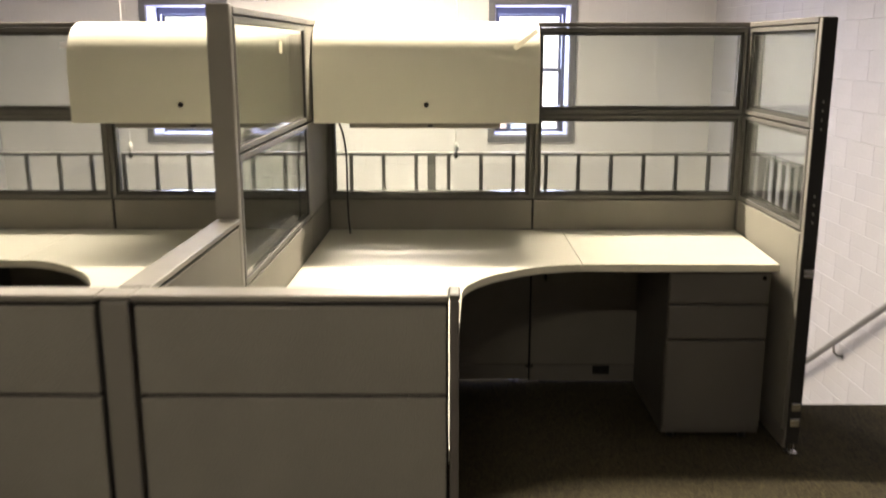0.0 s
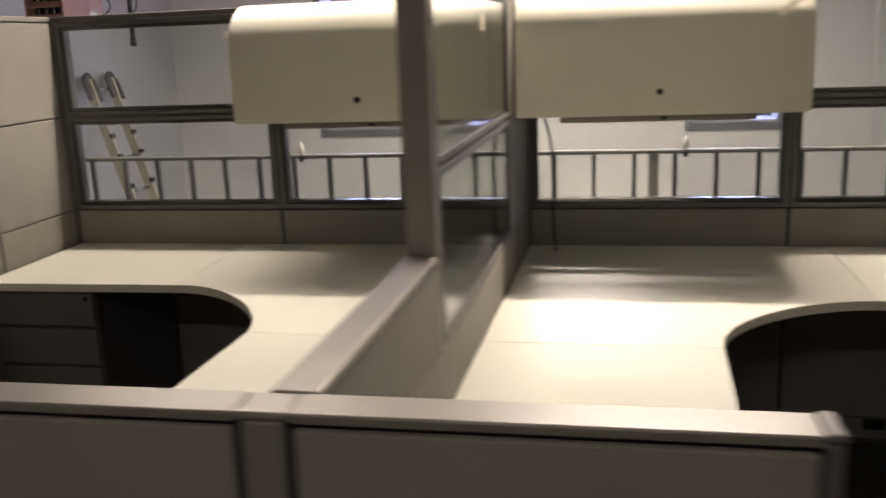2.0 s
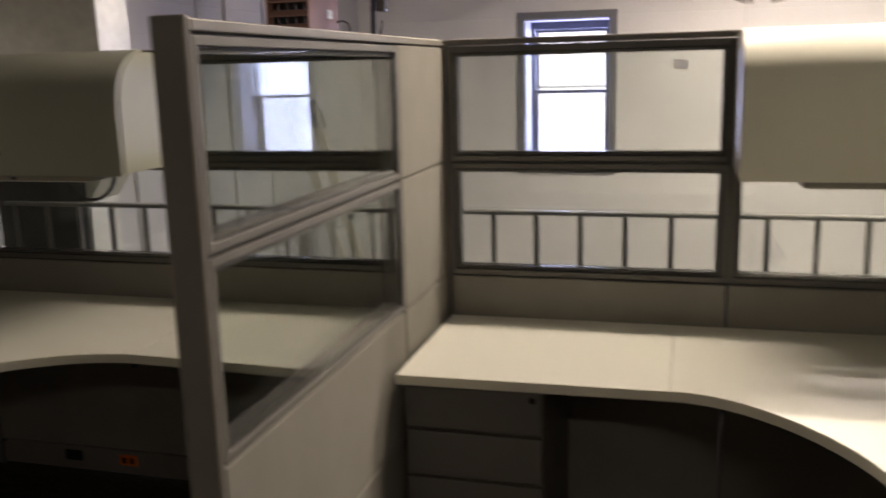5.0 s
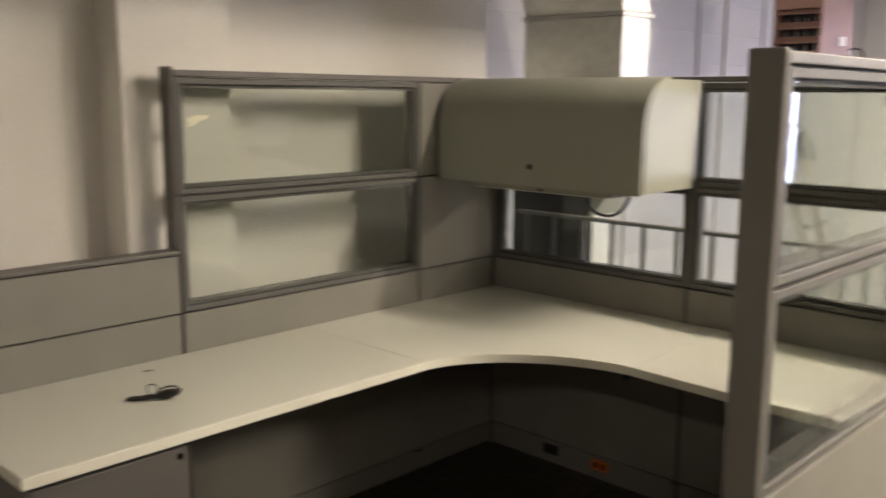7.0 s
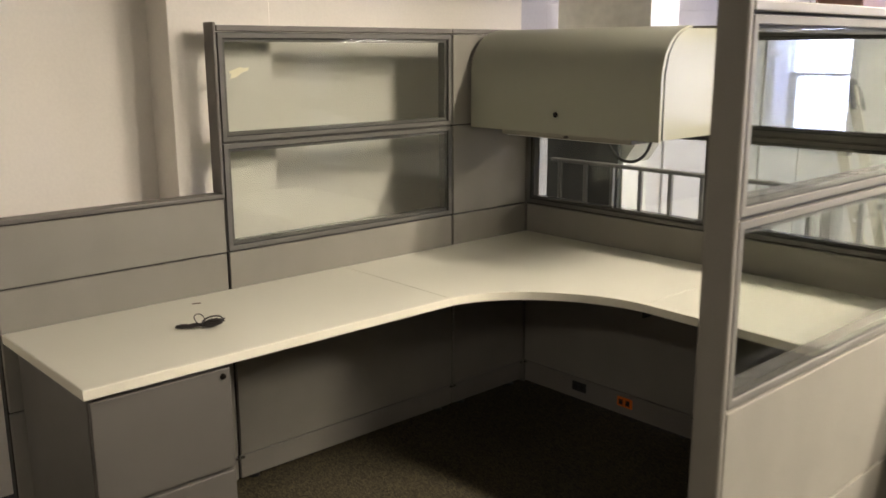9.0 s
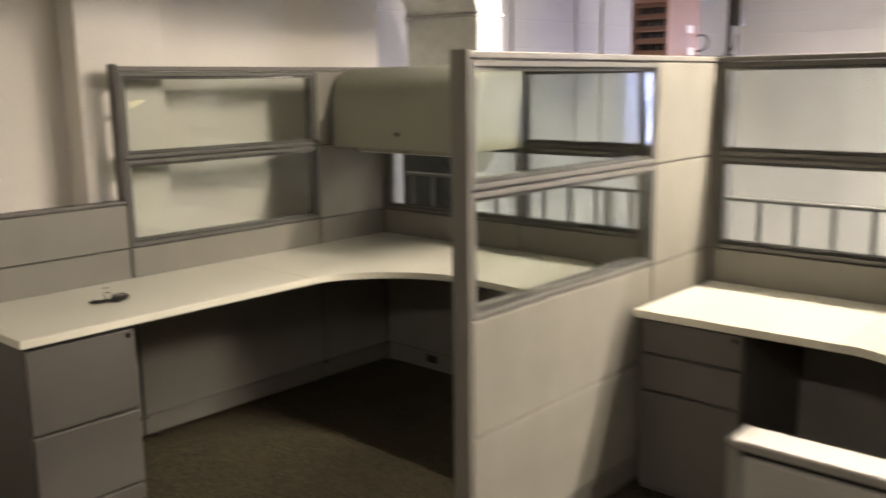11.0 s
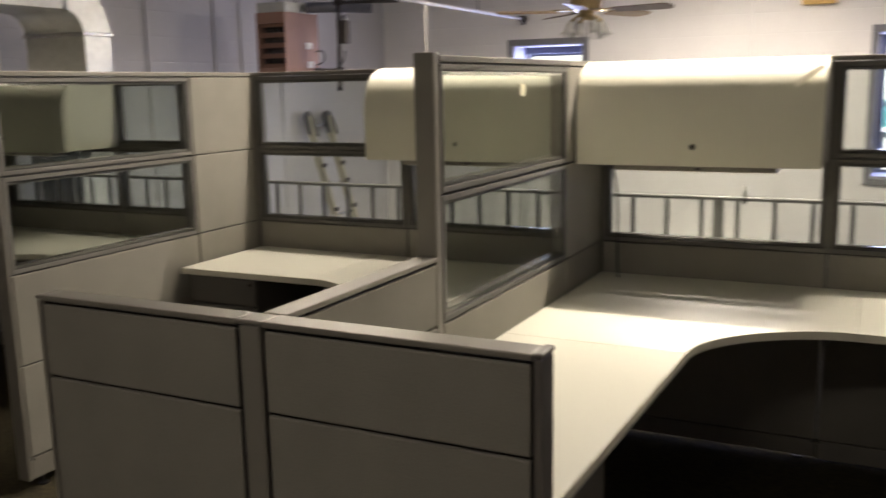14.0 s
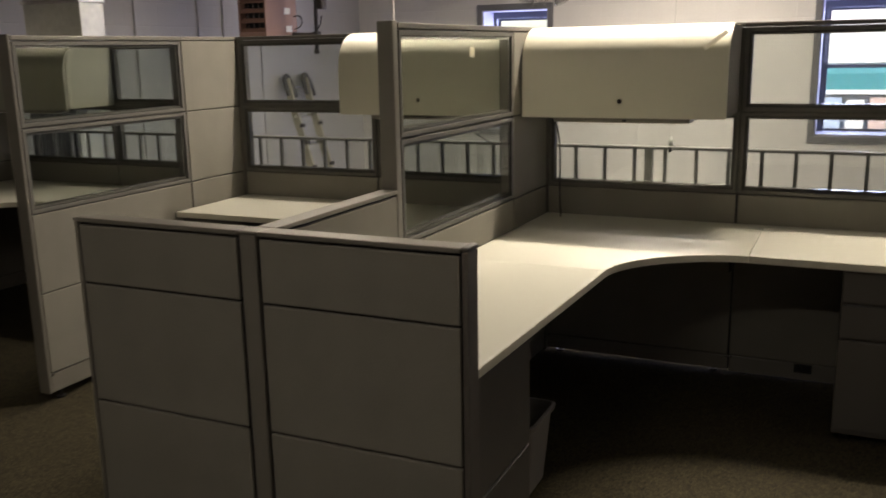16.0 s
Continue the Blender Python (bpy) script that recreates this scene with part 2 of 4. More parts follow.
def add_tube(bm, points, radius, sides=10, caps=True):
    """A round bar along a list of points; radius may be one number or one a point."""
    pts = [Vector(p) for p in points]
    rad = radius if isinstance(radius, (list, tuple)) else [radius] * len(pts)
    rings, up = [], None
    for i, p in enumerate(pts):
        d = (pts[min(i + 1, len(pts) - 1)] - pts[max(i - 1, 0)]).normalized()
        if up is None:
            up = d.orthogonal().normalized()
        up = (up - d * up.dot(d)).normalized()
        side = d.cross(up)
        rings.append([bm.verts.new(p + (up * math.cos(a) + side * math.sin(a)) * rad[i]) for a in (2 * math.pi * k / sides for k in range(sides))])
    for a, b in zip(rings, rings[1:]):
        for k in range(sides):
            bm.faces.new((a[k], a[(k + 1) % sides], b[(k + 1) % sides], b[k])).smooth = True
    if caps:
        bm.faces.new(rings[0][::-1])
        bm.faces.new(rings[-1])


def tube(points, radius, sides=10):
    bm = bmesh.new()
    add_tube(bm, points, radius, sides)
    return bm


def prism(outline, z0, z1, bevel=0.0):
    """A flat slab with the given plan outline."""
    bm = bmesh.new()
    lo = [bm.verts.new((x, y, z0)) for x, y in outline]
    hi = [bm.verts.new((x, y, z1)) for x, y in outline]
    n = len(outline)
    bm.faces.new(lo[::-1])
    top = bm.faces.new(hi)
    for i in range(n):
        bm.faces.new((lo[i], lo[(i + 1) % n], hi[(i + 1) % n], hi[i]))
    if bevel > 0:
        edges = list(top.edges) + [e for e in bm.edges if all(v.co.z == z0 for v in e.verts)]
        bmesh.ops.bevel(bm, geom=edges, offset=bevel, segments=2, profile=0.5, affect="EDGES")
    bmesh.ops.recalc_face_normals(bm, faces=bm.faces)
    return bm


def extrude_profile(profile, x0, x1, smooth=False):
    """A closed profile in (y, z) carried along x."""
    bm = bmesh.new()
    a = [bm.verts.new((x0, y, z)) for y, z in profile]
    b = [bm.verts.new((x1, y, z)) for y, z in profile]
    n = len(profile)
    bm.faces.new(a[::-1])
    bm.faces.new(b)
    for i in range(n):
        f = bm.faces.new((a[i], a[(i + 1) % n], b[(i + 1) % n], b[i]))
        f.smooth = smooth
    bmesh.ops.recalc_face_normals(bm, faces=bm.faces)
    return bm


def mesh_of(name, bm, mat):
    me = bpy.data.meshes.new(name)
    bmesh.ops.recalc_face_normals(bm, faces=bm.faces)
    for e in bm.edges:
        if e.calc_face_angle(0.0) > 0.6:
            e.smooth = False
    bm.to_mesh(me)
    bm.free()
    me.materials.append(mat)
    return me


def part(name, bm, mat, parent, label=""):
    ob = new(name, mesh_of(name, bm, mat))
    ob.parent = parent
    return tagged(ob, label)


def thing(name, label, category, m=None, group=""):
    ob = new(name)
    ob.empty_display_size = 0.1
    if m is not None:
        ob.matrix_world = m
    return tagged(ob, label, category, group)


def single(name, bm, mat, label, category, m=None, group="", kind=""):
    ob = new(name, mesh_of(name, bm, mat))
    if m is not None:
        ob.matrix_world = m
    return tagged(ob, label, category, group, kind)


def structure(name, bm, mat, label=""):
    return tagged(new(name, mesh_of(name, bm, mat)), label or name.replace("_", " "), "structure", "", "structure")


def bezier(p0, p1, p2, p3, n):
    out = []
    for i in range(n + 1):
        t = i / n
        a, b, c, d = (1 - t) ** 3, 3 * t * (1 - t) ** 2, 3 * t * t * (1 - t), t ** 3
        out.append(tuple(a * p0[k] + b * p1[k] + c * p2[k] + d * p3[k] for k in range(len(p0))))
    return out


def cells_wall(bm, axis, a0, a1, us, zs, holes):
    """A thick wall cut by rectangular holes; axis is its normal, us and zs the cuts, holes (u0, u1, z0, z1)."""
    for u0, u1 in zip(us, us[1:]):
        for z0, z1 in zip(zs, zs[1:]):
            um, zm = (u0 + u1) / 2, (z0 + z1) / 2
            if any(h[0] < um < h[1] and h[2] < zm < h[3] for h in holes):
                continue
            if axis == "y":
                add_box(bm, u0, u1, a0, a1, z0, z1)
            else:
                add_box(bm, a0, a1, u0, u1, z0, z1)


# ---- structure ----
CEIL, LOWER = 2.95, -3.1
XL, XLFAR, XR, YFAR, YNEAR = -4.535, -4.70, 2.95, 9.70, -4.2
WIN_X = (-2.64, 1.04)
WIN_W, WIN_Z0, WIN_Z1 = 0.80, 0.63, 2.01
EDGE = 4.36  # the floor's edge at the railing
STAIR_X, STAIR_Y = 1.70, 3.79

floor_bm = bmesh.new()
add_box(floor_bm, XL - 0.3, STAIR_X, YNEAR, EDGE, -0.30, 0.0)
add_box(floor_bm, STAIR_X, XR, YNEAR, STAIR_Y, -0.30, 0.0)
structure("floor", floor_bm, M_CARPET, "dark olive-brown speckled loop carpet floor")
structure("lower_floor", box(XLFAR - 0.3, XR, YNEAR, YFAR, LOWER - 0.2, LOWER), M_STEP, "grey floor of the storey below")
structure("ceiling", box(XLFAR - 0.4, XR + 0.3, YNEAR - 0.3, YFAR + 0.5, CEIL, CEIL + 0.15), M_CEIL, "off-white painted ceiling, darkened to cut bounced light")

holes = [(x - WIN_W / 2, x + WIN_W / 2, z0, z1) for x in WIN_X for z0, z1 in ((WIN_Z0, WIN_Z1),)]
us = sorted({XLFAR - 0.4, XR + 0.3, *[h[0] for h in holes], *[h[1] for h in holes]})
zs = [LOWER, WIN_Z0, WIN_Z1, CEIL]
bm = bmesh.new()
cells_wall(bm, "y", YFAR, YFAR + 0.45, us, zs, holes)
structure("wall_north", bm, M_BLOCK_Y, "white painted block wall with deep windows")
structure("wall_east", box(XR + 0.012, XR + 0.3, YNEAR, YFAR, LOWER, CEIL), M_BLOCK_X_DIM, "white painted concrete block wall, its dimmer light put into the colour")
structure("wall_west_far", box(XLFAR - 0.3, XLFAR, EDGE - 0.06, YFAR, LOWER, CEIL), M_BLOCK_X_DIM, "white painted block wall, shade and bluish daylight put into the colour")
structure("wall_west", box(XL - 0.35, XL, YNEAR, EDGE - 0.06, -0.3, CEIL), M_PLASTER, "warm white painted wall")
structure("pilaster", box(XL, XL + 0.165, 2.382, 2.780, 0, CEIL, 0.004), M_PLASTER, "warm white painted wall pilaster")
structure("wall_south", box(XLFAR, XR, YNEAR - 0.3, YNEAR, -0.3, CEIL), M_PLASTER, "warm white painted wall")
structure("wall_below", box(XLFAR, STAIR_X, EDGE - 0.3, EDGE - 0.15, LOWER, -0.3), M_PLASTER, "white wall under the floor's edge")
structure("baseboard", box(XL, XL + 0.012, YNEAR, 2.380, 0.0, 0.105, 0.003), M_VINYL, "dark grey vinyl baseboard")


def window(name, x, z0, z1):
    """A double-hung window set deep in its opening, with flat trim round the opening."""
    w0, w1, yb = x - WIN_W / 2, x + WIN_W / 2, YFAR + 0.36
    zmid = z0 + (z1 - z0) * 0.505
    win = tagged(new(name), "dark-framed double-hung window deep in the wall", "window", "", "structure")
    win.location = (0, 0, 0)
    bm = bmesh.new()
    t = 0.065
    add_box(bm, w0 - t, w1 + t, YFAR - 0.022, YFAR - 0.002, z1, z1 + t, 0.004)
    add_box(bm, w0 - t, w1 + t, YFAR - 0.022, YFAR - 0.002, z0 - t, z0, 0.004)
    add_box(bm, w0 - t, w0, YFAR - 0.021, YFAR - 0.002, z0, z1, 0.004)
    add_box(bm, w1, w1 + t, YFAR - 0.021, YFAR - 0.002, z0, z1, 0.004)
    part("window_trim", bm, M_TRIM, win, "flat grey painted trim")
    bm = bmesh.new()
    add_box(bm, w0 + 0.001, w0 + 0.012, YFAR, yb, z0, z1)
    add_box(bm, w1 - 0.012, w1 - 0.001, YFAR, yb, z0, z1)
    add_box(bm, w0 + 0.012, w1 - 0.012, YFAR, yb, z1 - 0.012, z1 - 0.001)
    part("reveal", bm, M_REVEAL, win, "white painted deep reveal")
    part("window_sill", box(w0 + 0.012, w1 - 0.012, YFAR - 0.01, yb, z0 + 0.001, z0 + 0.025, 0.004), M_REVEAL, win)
    bm = bmesh.new()
    f = 0.035
    add_box(bm, w0 + 0.012, w0 + 0.012 + f, yb - 0.02, yb + 0.07, z0 + 0.025, z1 - 0.012)
    add_box(bm, w1 - 0.012 - f, w1 - 0.012, yb - 0.02, yb + 0.07, z0 + 0.025, z1 - 0.012)
    add_box(bm, w0 + 0.012 + f, w1 - 0.012 - f, yb - 0.02, yb + 0.07, z1 - 0.085, z1 - 0.012)
    part("window_frame", bm, M_SASH, win, "dark painted window frame")
    for nm, a, b, dy in (("sash", z0 + 0.025, zmid + 0.018, 0.0), ("sash", zmid - 0.018, z1 - 0.085, 0.035)):
        bm = bmesh.new()
        u0, u1, s = w0 + 0.012 + f, w1 - 0.012 - f, 0.028
        y0, y1 = yb + dy, yb + dy + 0.03
        add_box(bm, u0, u0 + s, y0, y1, a, b, 0.003)
        add_box(bm, u1 - s, u1, y0, y1, a, b, 0.003)
        add_box(bm, u0 + s, u1 - s, y0, y1, a, a + s, 0.003)
        add_box(bm, u0 + s, u1 - s, y0, y1, b - s, b, 0.003)
        so = part(nm, bm, M_SASH, win)
        po = part("pane", box(u0 + s, u1 - s, y0 + 0.012, y0 + 0.017, a + s, b - s), M_WINGLASS, so, "clear window pane")
        po.visible_shadow = False
    return win


for i, x in enumerate(WIN_X):
    window("window_%d" % (i + 1), x, WIN_Z0, WIN_Z1)

# stairs down beside the east wall
stairs = tagged(new("stairs"), "steps going down beside the block wall", "stairs", "", "structure")
for k in range(17):
    part("step", box(STAIR_X + 0.01, XR - 0.004, STAIR_Y + k * 0.26, STAIR_Y + (k + 1) * 0.26, -0.18 * (k + 2), -0.18 * (k + 1), 0.006), M_STEP, stairs)
part("stringer", box(STAIR_X - 0.05, STAIR_X + 0.008, STAIR_Y + 0.02, EDGE, -0.30, -0.004), M_PLASTER, stairs)

# the street outside
single("street_ground", box(-40, 40, YFAR + 0.5, 60, LOWER - 1.6, LOWER - 1.5), material("asphalt", (0.06, 0.06, 0.062), 0.9, 0, 0.1, 30), "grey street outside the windows", "street", kind="structure")


# ---- partitions ----
T = 0.062
Z_TILE, Z_MID, Z_TALL, Z_LOW = 0.89, 1.275, 1.673, 1.10
Z_DESK3 = 0.008  # the third desk hangs a little higher
YLOW = 1.682  # front face of the low panels


def add_ring(bm, e, w, length, z0, z1, y0, y1, bevel=0.0):
    """A rectangular picture-frame ring from inset e to inset w."""
    add_box(bm, e, w, y0, y1, z0 + e, z1 - e, bevel)
    add_box(bm, length - w, length - e, y0, y1, z0 + e, z1 - e, bevel)
    add_box(bm, w - 0.001, length - w + 0.001, y0 + 0.0005, y1 - 0.0005, z0 + e, z0 + w, bevel)
    add_box(bm, w - 0.001, length - w + 0.001, y0 + 0.0005, y1 - 0.0005, z1 - w, z1 - e, bevel)


def partition(label, length, tiers, top, m, base=0.11, cap_mat=None, base_label="", both=True, frame_mat=None, gap=0.016, seam=0.0024):
    """One panel unit; x runs along it, y 0 is its front face, tiers are (z0, z1, 'tile' or 'glass')."""
    p = thing("partition_panel", label, "partition", m, "cubicle partition panels")
    fm = frame_mat or M_FRAME
    zc = top - (0.020 if top > 1.3 else 0.014)
    g, gz = 0.0045, seam
    bm = bmesh.new()
    for z0, z1, kind in tiers:
        if kind == "tile":
            add_box(bm, 0.001, length - 0.001, 0.012, T - 0.012, z0, z1)
    add_box(bm, 0.001, length - 0.001, 0.018, T - 0.018, gap - 0.002, tiers[0][0])
    part("core", bm, M_CORE, p, "dark steel core frame")
    for z0, z1, kind in tiers:
        if kind == "tile":
            part("tile", box(g, length - g, 0.0, 0.014, z0 + gz, z1 - gz, 0.004), M_FABRIC, p, "taupe fabric tile")
            if both:
                part("tile", box(g, length - g, T - 0.014, T, z0 + gz, z1 - gz, 0.004), M_FABRIC, p, "taupe fabric tile")
        else:
            w, d = 0.024, 0.030
            bm = bmesh.new()
            add_ring(bm, d - 0.004, d + 0.004, length, z0, z1, 0.012, T - 0.012)
            add_ring(bm, 0.0002, d - 0.003, length, z0, z1, 0.0135, T - 0.0135)
            part("glazing_core", bm, M_FRAME, p, "dark inner glazing channel")
            part("glazing_sill", box(d + 0.006, length - d - 0.006, 0.0125, T - 0.0125, z0 + d + 0.0035, z0 + d + 0.0055), M_SILL, p, "satin sill between the panes")
            for y0, y1, yp, yg in ((0.0, 0.013, 0.008, 0.0045), (T - 0.013, T, T - 0.008, T - 0.0085)):
                bm = bmesh.new()
                add_ring(bm, g, w - 0.003, length, z0, z1, y0, y1, 0.0012)
                wf = part("window_frame", bm, fm, p, "slim flat glazing frame")
                bm = bmesh.new()
                add_ring(bm, w - 0.0029, w, length, z0, z1, yg, yg + 0.004)
                part("gasket", bm, M_CORE, wf, "thin black glazing gasket")
                po = part("pane", box(w - 0.004, length - w + 0.004, yp - 0.002, yp + 0.002, z0 + w - 0.004, z1 - w + 0.004), M_GLASS, wf, "clear glass pane")
                po.visible_shadow = False
    part("base_raceway", box(0.004, length - 0.004, 0.006, T - 0.006, gap, base - 0.004, 0.004), M_POST, p, base_label)
    part("top_cap", box(0.0, length, -0.002, T + 0.002, zc, top, 0.003, 2), cap_mat or M_TALLCAP, p, "metal top cap")
    for fx in (0.010, length - 0.010):
        part("clip", box(fx - 0.008, fx + 0.008, -0.001, 0.006, base - 0.012, base - 0.005, 0.001), M_CHROME, p, "small steel clip")
    for fx in (0.07, length - 0.07):
        part("foot", tube([(fx, T / 2, 0.0), (fx, T / 2, 0.008), (fx, T / 2, 0.0081), (fx, T / 2, gap + 0.024)], [0.022, 0.022, 0.008, 0.008], 12), M_BLACK, p)
    return p


def post(label, sx, sy, top, m, mat=None, cap=True, foot=0.0, inset=0.0, cap_mat=None):
    o = thing("partition_post", label, "post", m, "cubicle partition posts")
    part("column", box(inset, sx - inset, 0, sy, foot, top - 0.012 if cap else top, 0.005, 3), mat or M_POST, o)
    if cap:
        part("post_cap", box(-0.002, sx + 0.002, -0.002, sy + 0.002, top - 0.0115, top, 0.005, 3), cap_mat or mat or M_POST, o)
    return o


GLAZED = [(0.11, Z_TILE, "tile"), (Z_TILE, Z_MID, "glass"), (Z_MID, Z_TALL - 0.022, "glass")]
YB = 4.045
BACK = "taupe fabric partition with two glass lights above the worktop"
for x0, x1, b in ((-4.25, -3.294, 0.115), (-3.294, -2.3555, 0.115), (-2.288, -1.387, 0.105), (-1.387, -0.4645, 0.105), (-0.398, 0.532, 0.095), (0.532, 1.463, 0.095)):
    partition(BACK, x1 - x0, [(b, Z_TILE, "tile")] + GLAZED[1:], Z_TALL, pose(x0, YB, 0), b, gap=0.018 if x0 == -0.398 else 0.010)
post("dark bronze partition corner post", 0.063, T, Z_TALL, pose(-4.314, YB, 0), M_TALLCAP)
post("dark bronze partition junction post", 0.066, T, Z_TALL, pose(-2.355, YB, 0), M_TALLCAP)
post("dark bronze partition junction post", 0.065, T, Z_TALL, pose(-0.464, YB, 0), M_TALLCAP)
post("dark bronze partition corner post", 0.064, T, Z_TALL, pose(1.464, YB, 0), M_TALLCAP)

# separator between the second and third desks
SB = 0.14
SEP = [(SB, 0.522, "tile"), (0.522, Z_TILE, "tile"), (Z_TILE, Z_MID, "glass"), (Z_MID, Z_TALL - 0.022, "glass")]
SOLID = [(SB, 0.522, "tile"), (0.522, Z_TILE, "tile"), (Z_TILE, Z_MID, "tile"), (Z_MID, Z_TALL - 0.022, "tile")]
partition("taupe fabric partition with two glass lights beside the aisle", 1.071, SEP, Z_TALL, pose(-2.300, 2.500, 0, 0, 0, 90), SB, M_CAP, frame_mat=M_SEPFRAME, gap=0.045)
partition("narrow taupe fabric partition of four stacked tiles", 0.472, SOLID, Z_TALL, pose(-2.300, 3.572, 0, 0, 0, 90), SB, M_CAP, gap=0.045)
post("taupe end post of the glazed partition", T + 0.004, 0.017, Z_TALL + 0.005, pose(-2.298 - T - 0.004, 2.482, 0), M_POST, foot=0.045, cap=False)

# divider between the first two desks, a little askew: low in front, glazed behind
LEAN_D = 1.25


def along_d(y):
    return -0.400 + (y - YB) * math.tan(radians(LEAN_D))


DIV = [(0.11, Z_TILE, "tile"), (Z_TILE, Z_MID, "glass"), (Z_MID, Z_TALL - 0.022, "glass")]
partition("taupe divider with two glass lights between the desks", 1.080, DIV, Z_TALL, pose(along_d(2.500), 2.500, 0, 0, 0, 90 - LEAN_D), 0.11, M_TALLCAP)
partition("narrow taupe fabric divider of stacked tiles", 0.458, [(0.11, Z_TILE, "tile")] + SOLID[2:], Z_TALL, pose(along_d(3.581), 3.581, 0, 0, 0, 90 - LEAN_D), 0.11, M_TALLCAP)
post("taupe end post of the glazed divider", T + 0.002, 0.036, Z_TALL + 0.006, pose(along_d(2.463) - T - 0.002, 2.463, 0, 0, 0, -LEAN_D), M_POST, cap=False)
LOWT = [(0.11, 0.506, "tile"), (0.506, 0.893, "tile"), (0.893, Z_LOW - 0.019, "tile")]


def low_panel(label, length, m, tiers=None):
    return partition(label, length, tiers or LOWT, Z_LOW, m, 0.11, M_CAP, seam=0.0036)


low_panel("low taupe fabric divider with a satin metal cap", 0.7135, pose(along_d(1.7485), 1.7485, 0, 0, 0, 90 - LEAN_D), [(0.11, 0.893, "tile"), (0.893, Z_LOW - 0.019, "tile")])
low_panel("low taupe fabric panel with a satin metal cap beside the aisle", 0.600, pose(-1.136, YLOW, 0))
low_panel("low taupe fabric panel with a satin metal cap beside the aisle", 0.612, pose(-0.466, YLOW, 0))
post("taupe junction post of the low panels", 0.067, T, Z_LOW, pose(-0.5345, YLOW - 0.001, 0), M_POST, inset=0.006, cap_mat=M_CAP)
post("taupe end trim of the low panel", 0.018, T + 0.004, Z_LOW + 0.003, pose(0.148, YLOW - 0.002, 0), M_TALLCAP)
post("taupe end trim of the low panel", 0.012, T + 0.004, Z_LOW, pose(-1.149, YLOW - 0.002, 0), M_POST)

# third desk's side: glazed, then low
partition("taupe fabric partition with two glass lights along the wall", 1.080, [(0.11, Z_TILE, "tile")] + GLAZED[1:], Z_TALL, pose(-4.25, 2.496, 0, 0, 0, 90), 0.11)
partition("narrow taupe fabric partition of stacked tiles", 0.466, [(0.11, Z_TILE, "tile")] + SOLID[2:], Z_TALL, pose(-4.25, 3.577, 0, 0, 0, 90), 0.11)
post("bronze end post of the tall partition", T + 0.004, 0.014, Z_TALL + 0.010, pose(-4.250 - T - 0.002, 2.481, 0), M_TALLCAP, foot=Z_LOW, cap=False)
partition("low taupe fabric partition with a dark cap along the wall", 0.774, [(0.11, 0.50, "tile"), (0.50, Z_TILE, "tile"), (Z_TILE, Z_LOW - 0.016, "tile")], Z_LOW, pose(-4.25, 1.720, 0, 0, 0, 90), 0.11)

# open end panel of the first desk
partition("taupe partition with two glass lights and an open slotted end", 0.735, [(0.10, Z_TILE, "tile")] + GLAZED[1:], Z_TALL, pose(1.465, YB, 0, 0, 0, -90), 0.10)
slot = thing("slotted_upright", "dark slotted steel upright with clips and a levelling foot", "upright", pose(1.467, 3.285, 0))
part("channel", box(0.004, 0.056, 0.0, 0.024, 0.045, Z_TALL - 0.004, 0.002), M_CORE, slot)
for z in (0.925, 0.958, 0.991, 1.024, 1.270, 1.303, 1.336, 1.369):
    part("slot", box(0.027, 0.033, -0.0015, 0.002, z, z + 0.010), M_CAP, slot, "bright slot edge")
for z in (0.185, 0.12, 0.72):
    part("clip", box(0.012, 0.048, -0.012, 0.002, z, z + 0.035, 0.004), M_CHROME, slot, "steel clip")
part("side_strip", box(0.0, 0.0035, 0.0, 0.024, 0.05, Z_TALL - 0.004), M_POST, slot)
part("foot", tube([(0.030, 0.012, 0.0), (0.030, 0.012, 0.010), (0.030, 0.012, 0.0101), (0.030, 0.012, 0.05)], [0.026, 0.026, 0.010, 0.010], 14), M_CHROME, slot, "levelling foot")


# ---- worktops ----
def worktop(label, outline, front=(), side=(0, 0), brackets=(), group="desk worktops", lift=0.0):
    w = thing("worktop", label, "worktop", pose(0, 0, lift), group)
    part("slab", prism(outline, 0.7205, 0.75, 0.003), M_LAMINATE, w)
    if front:
        bm = bmesh.new()
        n = len(front)
        cx, cy = sum(q[0] for q in outline) / len(outline), sum(q[1] for q in outline) / len(outline)
        nrm = []
        for i in range(n):
            a, b = Vector(front[max(i - 1, 0)]), Vector(front[min(i + 1, n - 1)])
            d = (b - a).normalized()
            nrm.append(Vector((-d.y, d.x)))
        mid = n // 2
        if (Vector(front[mid]) + nrm[mid] * 0.05 - Vector(side)).length > (Vector(front[mid]) - nrm[mid] * 0.05 - Vector(side)).length:
            nrm = [-v for v in nrm]
        for i in range(n - 1):
            q = []
            for k in (i, i + 1):
                o, e = Vector(front[k]) + nrm[k] * 0.0016, Vector(front[k])
                q.append([bm.verts.new((*o, 0.7222)), bm.verts.new((*o, 0.7484)), bm.verts.new((*e, 0.7484)), bm.verts.new((*e, 0.7222))])
            for k in range(4):
                bm.faces.new((q[0][k], q[0][(k + 1) % 4], q[1][(k + 1) % 4], q[1][k])).smooth = True
        part("edge_band", bm, M_EDGE, w, "cream edge band, aisle light put into its paler colour")
    for bx, by, along in brackets:
        if along == "y":
            part("bracket", box(bx - 0.004, bx + 0.004, by - 0.36, by, 0.60, 0.7195, 0.002), M_CORE, w, "dark steel bracket")
        else:
            part("bracket", box(bx, bx + 0.36, by - 0.004, by + 0.004, 0.60, 0.7195, 0.002), M_CORE, w, "dark steel bracket")
    return w


